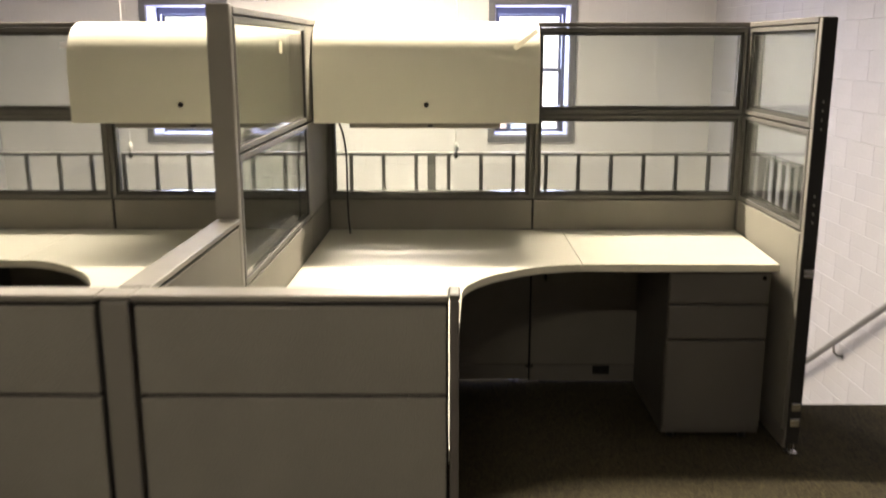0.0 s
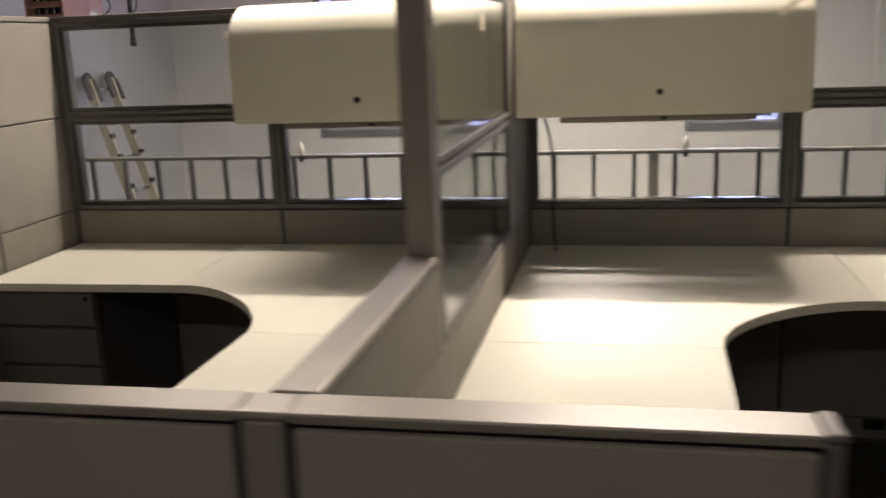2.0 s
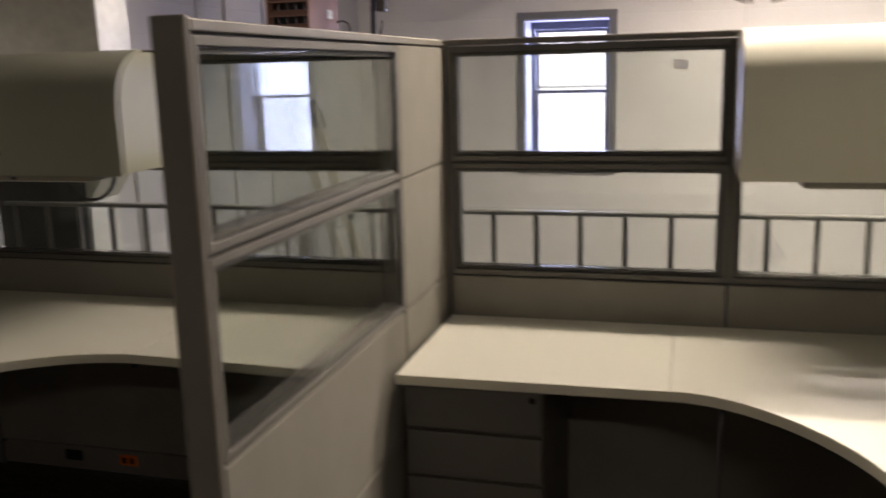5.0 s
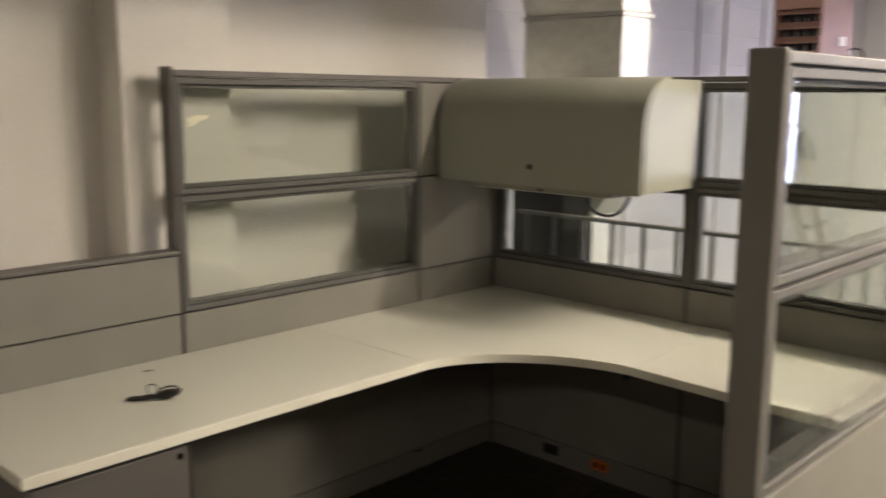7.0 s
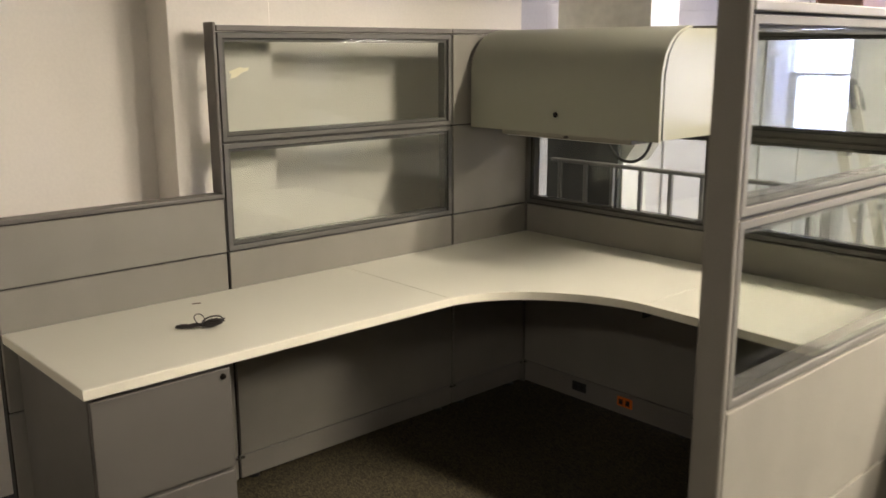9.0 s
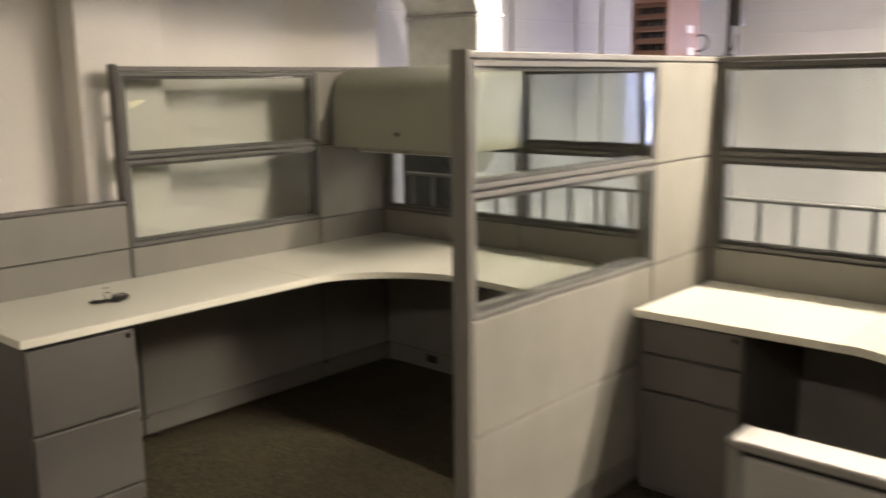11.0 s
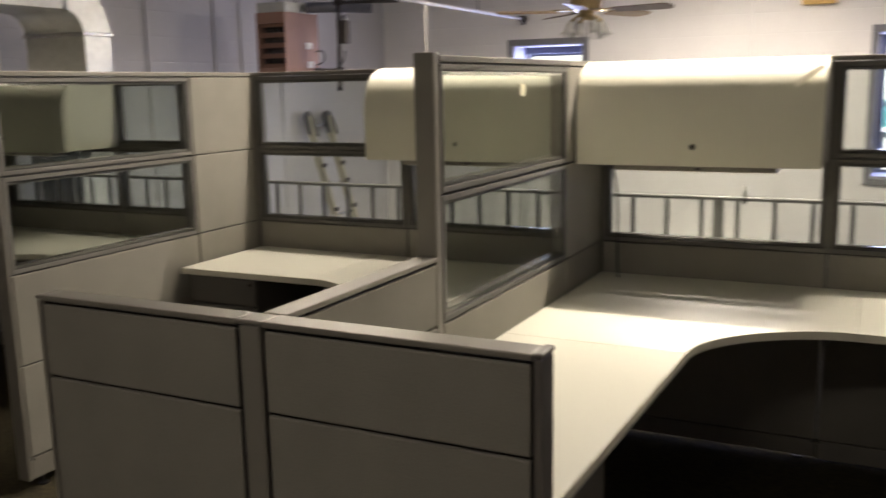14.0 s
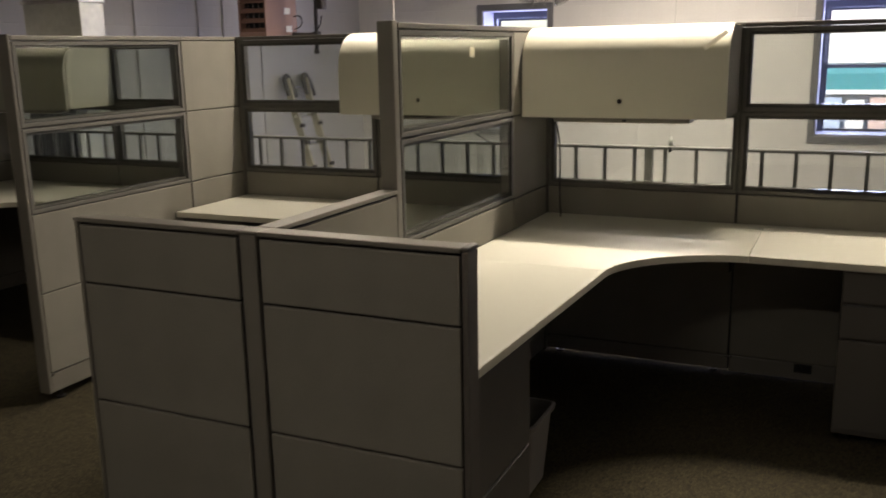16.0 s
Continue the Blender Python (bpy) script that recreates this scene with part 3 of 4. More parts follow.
s = 0.0012
curve_r = bezier((0.664, 3.372), (0.43, 3.36), (0.19, 3.15), (0.190, 2.940), 18)
worktop("cream laminate corner worktop with a curved front edge", [(along_d(YB) + 0.003, YB - 0.003), (0.664, YB - 0.003)] + curve_r + [(along_d(2.94) + 0.003, 2.940)], curve_r, (1.2, 2.4), [(0.56, YB - 0.004, "y")])
worktop("cream laminate worktop over drawers", [(0.664 + s, YB - 0.003), (1.461, YB - 0.003), (1.425, 3.372), (0.664 + s, 3.372)], [(1.425, 3.372), (0.664 + s, 3.372)], (1.0, 2.4))
worktop("cream laminate return worktop along the divider", [(along_d(2.94) + 0.003, 2.94 - s), (0.190, 2.94 - s), (0.146, 1.750), (along_d(1.750) + 0.003, 1.750)], [(0.190, 2.94 - s), (0.146, 1.750)], (1.5, 2.4))
curve_l = bezier((-1.545, 3.432), (-1.32, 3.44), (-1.10, 3.13), (-1.092, 2.966), 18)
worktop("cream laminate corner worktop with a curved front edge", [(along_d(YB) - T - 0.006, YB - 0.003), (-1.545, YB - 0.003)] + curve_l + [(along_d(2.966) - T - 0.005, 2.966)], curve_l, (-1.9, 2.5), [(-1.40, YB - 0.004, "y")])
worktop("cream laminate worktop over drawers", [(-1.545 - s, YB - 0.003), (-2.286, YB - 0.003), (-2.286, 3.415), (-1.545 - s, 3.432)], [(-2.286, 3.415), (-1.545 - s, 3.432)], (-1.9, 2.4))
worktop("cream laminate return worktop along the divider", [(along_d(2.966) - T - 0.005, 2.966 - s), (-1.092, 2.966 - s), (-1.132, 1.750), (along_d(1.750) - T - 0.006, 1.750)], [(-1.092, 2.966 - s), (-1.132, 1.750)], (-2.2, 2.4))
curve_f = bezier((-3.625, 2.986), (-3.61, 3.20), (-3.36, 3.40), (-3.130, 3.410), 18)
worktop("grey-cream laminate corner worktop with a curved front edge", [(-4.247, YB - 0.003), (-4.247, 2.986)] + curve_f + [(-3.130, YB - 0.003)], curve_f, (-3.0, 2.6), [(-4.246, 3.55, "x"), (-3.32, YB - 0.004, "y")], lift=Z_DESK3)
worktop("grey-cream laminate worktop under the overhead bin", [(-3.130 + s, YB - 0.003), (-3.130 + s, 3.410), (-2.358, 3.377), (-2.358, YB - 0.003)], [(-3.130 + s, 3.410), (-2.358, 3.377)], (-2.7, 2.4), lift=Z_DESK3)
worktop("grey-cream laminate worktop with an open end over a file pedestal", [(-4.247, 2.986 - s), (-4.247, 1.728), (-3.625, 1.735), (-3.625, 2.986 - s)], [(-4.247, 1.728), (-3.625, 1.735), (-3.625, 2.986 - s)], (-3.0, 1.2), lift=Z_DESK3)


# ---- overhead bins ----
def overhead_bin(label, width, m, dark_end=False, dark_start=False, paint=M_BIN):
    """Back at y 0, front toward -y, bottom at z 0; the door rolls back over the top."""
    o = thing("overhead_bin", label, "storage bin", m, "overhead bins")
    h, d = 0.392, 0.385
    side = [(0, 0), (-d + 0.02, 0), (-d + 0.02, 0.20)] + [(y, z) for y, z in bezier((-d + 0.02, 0.20), (-d + 0.02, 0.335), (-0.285, h - 0.004), (-0.215, h - 0.004), 10)][1:] + [(0, h - 0.004)]
    part("body", extrude_profile(side, 0.003, width - 0.003), paint, o)
    outer = [(-d, -0.006), (-d, 0.14), (-d, 0.19), (-d, 0.20)] + bezier((-d, 0.20), (-d, 0.345), (-0.29, h + 0.006), (-0.205, h + 0.006), 14)[1:]
    inner = [(-d + 0.014, -0.006), (-d + 0.014, 0.14), (-d + 0.014, 0.19), (-d + 0.014, 0.20)] + bezier((-d + 0.014, 0.20), (-d + 0.014, 0.335), (-0.285, h - 0.002), (-0.205, h - 0.002), 14)[1:]
    part("door", extrude_profile(outer + inner[::-1], 0.003, width - 0.003, True), paint, o, "curved cream metal door")
    part("end_panel", extrude_profile(side, width - 0.0028, width), M_TALLCAP if dark_end else paint, o, "dark end panel" if dark_end else "")
    part("end_panel", extrude_profile(side, 0.0, 0.0028), M_TALLCAP if dark_start else paint, o, "dark end panel" if dark_start else "")
    lock = part("lock", tube([(width / 2, -d - 0.004, 0.068), (width / 2, -d + 0.004, 0.068)], 0.0105, 16), M_LOCK, o, "dark round lock")
    part("keyhole", box(width / 2 - 0.0012, width / 2 + 0.0012, -d - 0.0055, -d - 0.003, 0.063, 0.073), M_BLACK, lock)
    gap_in = [(-d + 0.0205, 0.002), (-d + 0.0205, 0.14), (-d + 0.0205, 0.19), (-d + 0.0205, 0.20)] + bezier((-d + 0.0205, 0.20), (-d + 0.0205, 0.334), (-0.285, h - 0.0045), (-0.215, h - 0.0045), 14)[1:]
    gap_out = [(-d + 0.0135, 0.002), (-d + 0.0135, 0.14), (-d + 0.0135, 0.19), (-d + 0.0135, 0.20)] + inner[4:]
    part("gasket", extrude_profile(gap_out + gap_in[::-1], 0.0045, width - 0.0045, True), M_BLACK, o, "dark gap behind the door")
    return o


def task_light(label, width, m):
    o = thing("task_light", label, "lamp", m, "under-bin task lights")
    part("housing", box(0, width, -0.12, 0, -0.022, -0.001, 0.005), M_CAP, o)
    part("lens", box(0.02, width - 0.02, -0.105, -0.015, -0.025, -0.0225), M_WHITE, o, "unlit white lens")
    part("switch", box(width * 0.52, width * 0.52 + 0.02, -0.128, -0.121, -0.017, -0.007, 0.002), M_BLACK, o)
    return o


BIN_Z = 1.272
overhead_bin("cream metal overhead bin with a curved door and lock", 0.918, pose(-0.402, YB, BIN_Z), True)
overhead_bin("cream metal overhead bin with a curved door and lock", 0.900, pose(-1.384, YB, BIN_Z), False, True)
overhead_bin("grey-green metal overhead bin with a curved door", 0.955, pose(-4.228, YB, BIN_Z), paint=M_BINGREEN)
task_light("slim grey task light under the overhead bin, unlit", 0.62, pose(-0.26, 3.82, BIN_Z - 0.007))
task_light("slim grey task light under the overhead bin, unlit", 0.60, pose(-1.22, 3.82, BIN_Z - 0.007))
task_light("slim grey task light under the overhead bin, unlit", 0.66, pose(-4.08, 3.82, BIN_Z - 0.007))


# ---- pedestals ----
def pedestal(label, width, depth, fronts, m, height=0.715):
    """Front toward -y at y 0; fronts are (z0, z1) of the drawers."""
    o = thing("drawer_pedestal", label, "drawer unit", m, "desk pedestals")
    part("body", box(0, width, 0.018, depth, 0.03, height, 0.003), M_PED, o)
    for z0, z1 in fronts:
        part("drawer", box(0.002, width - 0.002, 0.0, 0.0175, z0 + 0.004, z1 - 0.006, 0.004), M_PED, o, "taupe drawer front")
    part("lock", tube([(width - 0.028, -0.004, height - 0.028), (width - 0.028, 0.004, height - 0.028)], 0.009, 14), M_LOCK, o, "small round lock")
    for fx in (0.05, width - 0.05):
        for fy in (0.06, depth - 0.05):
            part("glide", tube([(fx, fy, 0.0), (fx, fy, 0.031)], 0.016, 10), M_BLACK, o)
    return o


BBF = [(0.05, 0.435), (0.435, 0.58), (0.58, 0.715)]
pedestal("dark taupe three-drawer metal pedestal under the worktop", 0.395, 0.57, BBF, pose(1.014, 3.405, 0))
pedestal("dark taupe three-drawer metal pedestal under the worktop", 0.395, 0.57, BBF, pose(-2.275, 3.450, 0))
pedestal("dark taupe two-drawer file pedestal at the worktop's end", 0.405, 0.56, [(0.035, 0.105), (0.105, 0.40), (0.40, 0.715)], pose(-3.650, 1.755, 0, 0, 0, 90))
pedestal("dark taupe lateral file under the return worktop", 0.530, 0.50, [(0.05, 0.30), (0.30, 0.715)], pose(0.105, 1.800, 0, 0, 0, 90))


# ---- railing ----
RY, RZ = 4.285, 1.078
railing = thing("railing", "grey painted steel guard rail at the floor's edge", "railing")
part("top_rail", box(-4.30, 1.66, RY - 0.020, RY + 0.020, RZ - 0.016, RZ, 0.004), M_RAIL, railing)
part("bottom_rail", box(-4.30, 1.66, RY - 0.014, RY + 0.014, 0.09, 0.115, 0.003), M_RAIL, railing)
bal = mesh_of("baluster", box(-0.009, 0.009, -0.009, 0.009, 0.115, RZ - 0.015, 0.0015, 1), M_RAIL)
postm = mesh_of("newel", box(-0.020, 0.020, -0.020, 0.020, 0.0, RZ - 0.015, 0.003), M_RAIL)
spots = [0.148 + 0.1555 * k for k in range(10)] + [-0.007 - 0.1558 * k for k in range(19)] + [-3.007 - 0.1555 * k for k in range(9)]
for x in spots:
    if x < 1.60:
        o = new("baluster", bal)
        o.parent, o.location = railing, (x, RY, 0)
for x in (-2.933, 0.067, 1.645):
    o = new("newel", postm)
    o.parent, o.location = railing, (x, RY, 0)
part("return_rail", box(1.625, 1.665, 3.78, RY - 0.021, RZ - 0.016, RZ, 0.004), M_RAIL, railing)
part("return_bottom_rail", box(1.631, 1.659, 3.80, RY - 0.021, 0.09, 0.115, 0.003), M_RAIL, railing)
for y in (3.90, 4.00, 4.10, 4.20):
    o = new("baluster", bal)
    o.parent, o.location = railing, (1.645, y, 0)
o = new("newel", postm)
o.parent, o.location = railing, (1.645, 3.80, 0)

handrail = thing("handrail", "dark round wall handrail descending beside the block wall", "handrail")
SL = -0.69
hp = lambda y: -0.061 + (y - 5.415) * SL + 0.02
part("rail", tube([(2.87, 4.05, hp(4.05)), (2.87, 8.6, hp(8.6))], 0.021, 14), M_RAIL, handrail)
for y in (4.6, 6.02, 7.5):
    part("bracket", tube([(2.948, y, hp(y) - 0.11), (2.90, y, hp(y) - 0.10), (2.872, y, hp(y) - 0.07), (2.87, y, hp(y) - 0.012)], 0.008, 8), M_RAIL, handrail, "curved steel bracket")
    part("rosette", tube([(2.949, y, hp(y) - 0.11), (2.940, y, hp(y) - 0.11)], 0.028, 14), M_RAIL, handrail)


# ---- strip lights and their pull cords ----
# the fixture at y 7.7 is an unseen addition that evens the far wall
for sx, sy, sz in STRIPS:
    o = thing("strip_light", "white enamelled fluorescent strip light, switched on", "lamp", pose(sx, sy, sz), "ceiling strip lights")
    part("housing", box(-0.62, 0.62, -0.09, 0.09, -0.055, 0.05, 0.006), M_WHITE, o)
    for ty in (-0.035, 0.035):
        part("tube", tube([(-0.59, ty, -0.068), (0.59, ty, -0.068)], 0.013, 12), M_TUBE, o, "lit fluorescent tube")
    for hx in (-0.5, 0.5):
        part("hanger", tube([(hx, 0, 0.045), (hx, 0, CEIL - sz)], 0.004, 6), M_CHROME, o)
for cx in (-1.353, 0.183):
    c = thing("pull_cord", "thin pull cord with a small knob hanging before the railing", "cord", pose(cx, 4.225, 0))
    part("cord", tube([(0, 0, 2.80), (0.002, 0, 1.8), (0, 0, 1.13)], 0.0035, 6), M_WHITEPIPE, c)
    part("knob", tube([(0, 0, 1.135), (0, 0, 1.12), (0, 0, 1.10), (0, 0, 1.085)], [0.004, 0.012, 0.012, 0.006], 10), M_WHITE, c)
    part("weight", tube([(0, 0, 1.084), (0, 0, 1.07), (0, 0, 1.055)], [0.006, 0.012, 0.007], 10), M_BLACK, c, "small dark weight")


# ---- duct over the third desk ----
duct = thing("air_duct", "galvanised rectangular air duct with an elbow and a seam band", "duct")
DX0, DX1, DY0, DY1 = -4.360, -3.828, 4.370, 4.585
part("riser", box(DX0, DX1, DY0, DY1, 1.24, 1.950, 0.003), M_DUCT, duct)
bm = bmesh.new()
lo = [bm.verts.new(p) for p in ((-4.390, 4.375, 1.07), (-3.950, 4.375, 1.07), (-3.950, 4.570, 1.07), (-4.390, 4.570, 1.07))]
hi = [bm.verts.new(p) for p in ((DX0, DY0, 1.24), (DX1, DY0, 1.24), (DX1, DY1, 1.24), (DX0, DY1, 1.24))]
for k in range(4):
    bm.faces.new((lo[k], lo[(k + 1) % 4], hi[(k + 1) % 4], hi[k]))
bm.faces.new(lo[::-1])
bm.faces.new(hi)
part("taper", bm, M_DUCT, duct)
part("lower_riser", box(-4.390, -3.950, 4.375, 4.570, LOWER + 0.3, 1.07, 0.003), M_DUCT, duct)
part("cover", box(-4.394, -3.958, 4.350, 4.368, -0.6, 1.33, 0.003), M_DARKDUCT, duct, "dark painted cover plate")
part("band", box(DX0 - 0.012, DX1 + 0.012, DY0 - 0.012, DY1 + 0.012, 1.938, 1.962, 0.004), M_CHROME, duct, "bright seam band")
RI = 0.14
prof = []
for k in range(13):
    a = math.pi / 2 * k / 12
    prof.append((DY0 - RI + RI * math.cos(a), 1.95 + RI * math.sin(a)))
for k in range(12, -1, -1):
    a = math.pi / 2 * k / 12
    r = RI + DY1 - DY0
    prof.append((DY0 - RI + r * math.cos(a), 1.95 + r * math.sin(a)))
part("elbow", extrude_profile(prof, DX0, DX1), M_DUCT, duct, "curved duct elbow")
for k, (a, b) in enumerate(((4.26, 2.9), (2.895, 1.5), (1.495, 0.1), (0.095, -1.3))):
    part("run", box(DX0, DX1, b, a, 1.95 + RI, 1.95 + RI + DY1 - DY0, 0.003), M_DUCT, duct)
for y in (2.9, 0.1):
    part("hanger", box(DX0 + 0.02, DX0 + 0.04, y - 0.012, y + 0.012, 2.30, CEIL), M_CHROME, duct)

# ---- unit heater ----
heater = thing("unit_heater", "copper-brown hanging unit heater with louvres", "heater")
HX0, HX1, HY0, HY1, HZ0, HZ1 = -4.125, -3.830, 6.50, 7.00, 1.715, 2.222
bm = bmesh.new()
add_box(bm, HX0, HX1, HY0 + 0.10, HY1, HZ0, HZ1, 0.006)
add_box(bm, HX1 - 0.014, HX1, HY0, HY0 + 0.11, HZ0, HZ1, 0.003)
add_box(bm, HX0, HX0 + 0.014, HY0, HY0 + 0.11, HZ0, HZ1, 0.003)
add_box(bm, HX0 + 0.012, HX1 - 0.012, HY0, HY0 + 0.11, HZ1 - 0.09, HZ1, 0.003)
add_box(bm, HX0 + 0.012, HX1 - 0.012, HY0, HY0 + 0.11, HZ0, HZ0 + 0.05, 0.003)
part("cabinet", bm, M_HEATER, heater)
# dark sheet added behind the louvres to give the interior its shade
part("dark_backing", box(HX0 + 0.014, HX1 - 0.014, HY0 + 0.092, HY0 + 0.099, HZ0 + 0.05, HZ1 - 0.09), M_CORE, heater, "dark backing sheet for the shaded interior")
for k in range(5):
    z = HZ0 + 0.062 + k * 0.086
    bm = box(HX0 + 0.016, HX1 - 0.016, -0.003, 0.003, -0.030, 0.030, 0.002)
    bmesh.ops.rotate(bm, cent=(0, 0, 0), matrix=Matrix.Rotation(radians(-48), 3, "X"), verts=bm.verts)
    bmesh.ops.translate(bm, vec=(0, HY0 + 0.03, z), verts=bm.verts)
    part("louvre", bm, M_HEATER, heater, "brown louvre blade")
for k in range(4):
    for j in range(4):
        xx = HX0 + 0.056 + j * 0.060
        z = HZ0 + 0.105 + k * 0.086
        part("burner_tube", tube([(xx, HY0 + 0.075, z - 0.028), (xx, HY0 + 0.075, z + 0.028)], 0.0075, 8), M_CHROME, heater, "bright burner tube")
part("hood", prism([(HX0 + 0.0, HY0 + 0.02), (HX1, HY0 + 0.02), (HX1, HY1), (HX0, HY1)], HZ1 + 0.002, HZ1 + 0.085, 0.01), M_DUCT, heater, "dull metal hood")
for y in (6.85, 6.87):
    z = 1.95 if y == 6.85 else 1.79
    part("label_plate", box(HX1 + 0.0005, HX1 + 0.003, y - 0.055, y + 0.035, z - 0.028, z + 0.028), M_WHITE, heater, "white label")
part("flue", tube([(-3.812, 6.80, 2.27), (-3.562, 6.95, 2.27), (-3.332, 7.10, 2.26)], 0.045, 14), M_FLUE, heater, "dull blue-grey flue pipe")
for x in (HX0 + 0.05, HX1 - 0.05):
    part("hanger_rod", tube([(x, 6.75, HZ1 + 0.08), (x, 6.75, CEIL)], 0.006, 6), M_PIPE, heater)
bmw = bmesh.new()
add_tube(bmw, bezier((-3.817, 6.93, 1.90), (-3.732, 6.95, 1.95), (-3.672, 6.92, 1.80), (-3.812, 6.93, 1.79), 12), 0.006, 6)
part("wire", bmw, M_BLACK, heater, "looped black wire")

gas = thing("gas_pipe", "dark iron drop pipe with a valve beside the heater", "pipe")
part("drop", tube([(-3.517, 6.87, CEIL), (-3.542, 6.87, 1.575)], 0.018, 10), M_PIPE, gas)
part("header", tube([(-3.524, 6.87, 2.303), (-2.95, 6.88, 2.285)], 0.015, 10), M_PIPE, gas)
part("header_tee", tube([(-3.565, 6.87, 2.304), (-3.485, 6.87, 2.302)], 0.025, 10), M_PIPE, gas)
part("cap", tube([(-3.542, 6.87, 1.600), (-3.542, 6.87, 1.560)], 0.023, 10), M_PIPE, gas)
part("branch", tube([(-3.537, 6.87, 1.735), (-3.662, 6.88, 1.735), (-3.812, 6.90, 1.745)], 0.017, 10), M_PIPE, gas)
part("tee", tube([(-3.572, 6.87, 1.735), (-3.502, 6.87, 1.735)], 0.026, 10), M_PIPE, gas)
part("valve", box(-3.505, -3.440, 6.83, 6.91, 1.955, 2.15, 0.012), M_VALVE, gas, "dark brown control valve")
part("valve_cap", tube([(-3.475, 6.87, 2.148), (-3.475, 6.87, 2.18), (-3.475, 6.87, 2.20)], [0.030, 0.028, 0.012], 12), M_CHROME, gas, "bright valve cap")
part("cable", tube(bezier((-3.472, 6.86, 1.90), (-3.472, 6.85, 1.78), (-3.522, 6.85, 1.80), (-3.527, 6.85, 1.74), 8), 0.006, 6), M_BLACK, gas)

conduit = thing("conduit", "pale metal conduit running along under the ceiling to the far wall", "pipe")
part("pipe", tube([(-2.90, 9.64, 2.293), (-2.90, 4.6, 2.293)], 0.016, 10), M_CONDUIT, conduit)
part("fitting", tube([(-2.90, 9.60, 2.293), (-2.90, 9.69, 2.293)], 0.035, 12), M_PIPE, conduit, "dark wall fitting")
part("drop", tube([(-2.90, 9.65, 2.293), (-2.90, 9.65, 2.23)], 0.022, 8), M_PIPE, conduit)
for y in (8.4, 6.6, 5.0):
    part("hanger", tube([(-2.90, y, 2.293), (-2.90, y, CEIL)], 0.005, 6), M_PIPE, conduit)
for y, r in ((5.80, 0.009), (6.63, 0.007), (7.0, 0.010), (7.6, 0.007)):
    c = single("wall_conduit", tube([(XLFAR + r + 0.002, y, LOWER), (XLFAR + r + 0.002, y, CEIL)], r, 8), M_CONDUIT, "white painted vertical conduit on the block wall", "pipe", group="wall conduits")

# ---- ladder leaning on the far side wall ----
ladder = thing("ladder", "cream fibreglass extension ladder with rubber-covered ends leaning on the wall", "ladder")
LX, LZ, LS = -4.640, 1.32, 0.285


def on_ladder(z, off=0.0):
    return LX + (LZ - z) * LS + off


for y in (7.93, 8.29):
    bm = bmesh.new()
    for dz0, dz1 in ((LOWER + 0.02, LZ - 0.02),):
        v = []
        for z in (dz0, dz1):
            for dx, dy in ((-0.042, -0.016), (0.042, -0.016), (0.042, 0.016), (-0.042, 0.016)):
                v.append(bm.verts.new((on_ladder(z, dx), y + dy, z)))
        for k in range(4):
            bm.faces.new((v[k], v[(k + 1) % 4], v[4 + (k + 1) % 4], v[4 + k]))
        bm.faces.new(v[3::-1])
        bm.faces.new(v[4:])
    part("side_rail", bm, M_LADDER, ladder)
    arch = [(on_ladder(1.12, 0.01), y - 0.045, 1.12), (on_ladder(1.26, 0.01), y - 0.045, 1.26)]
    arch += [(on_ladder(1.29, 0.01), y - 0.045 * math.cos(radians(a)), 1.28 + 0.050 * math.sin(radians(a))) for a in range(15, 180, 25)]
    arch += [(on_ladder(1.26, 0.03), y + 0.045, 1.26), (on_ladder(1.10, 0.04), y + 0.045, 1.10)]
    part("end_cover", tube(arch, 0.026, 8), M_LADCAP, ladder, "dark rubber end cover")
    for z in (0.35, 0.62, 0.80):
        part("bolt_plate", box(on_ladder(z) + 0.030, on_ladder(z) + 0.062, y - 0.03, y + 0.03, z - 0.02, z + 0.02, 0.004), M_PIPE, ladder)
z = 1.20
while z > LOWER + 0.2:
    part("rung", tube([(on_ladder(z), 7.91, z), (on_ladder(z), 8.31, z)], 0.016, 8), M_CHROME, ladder, "aluminium rung")
    z -= 0.305


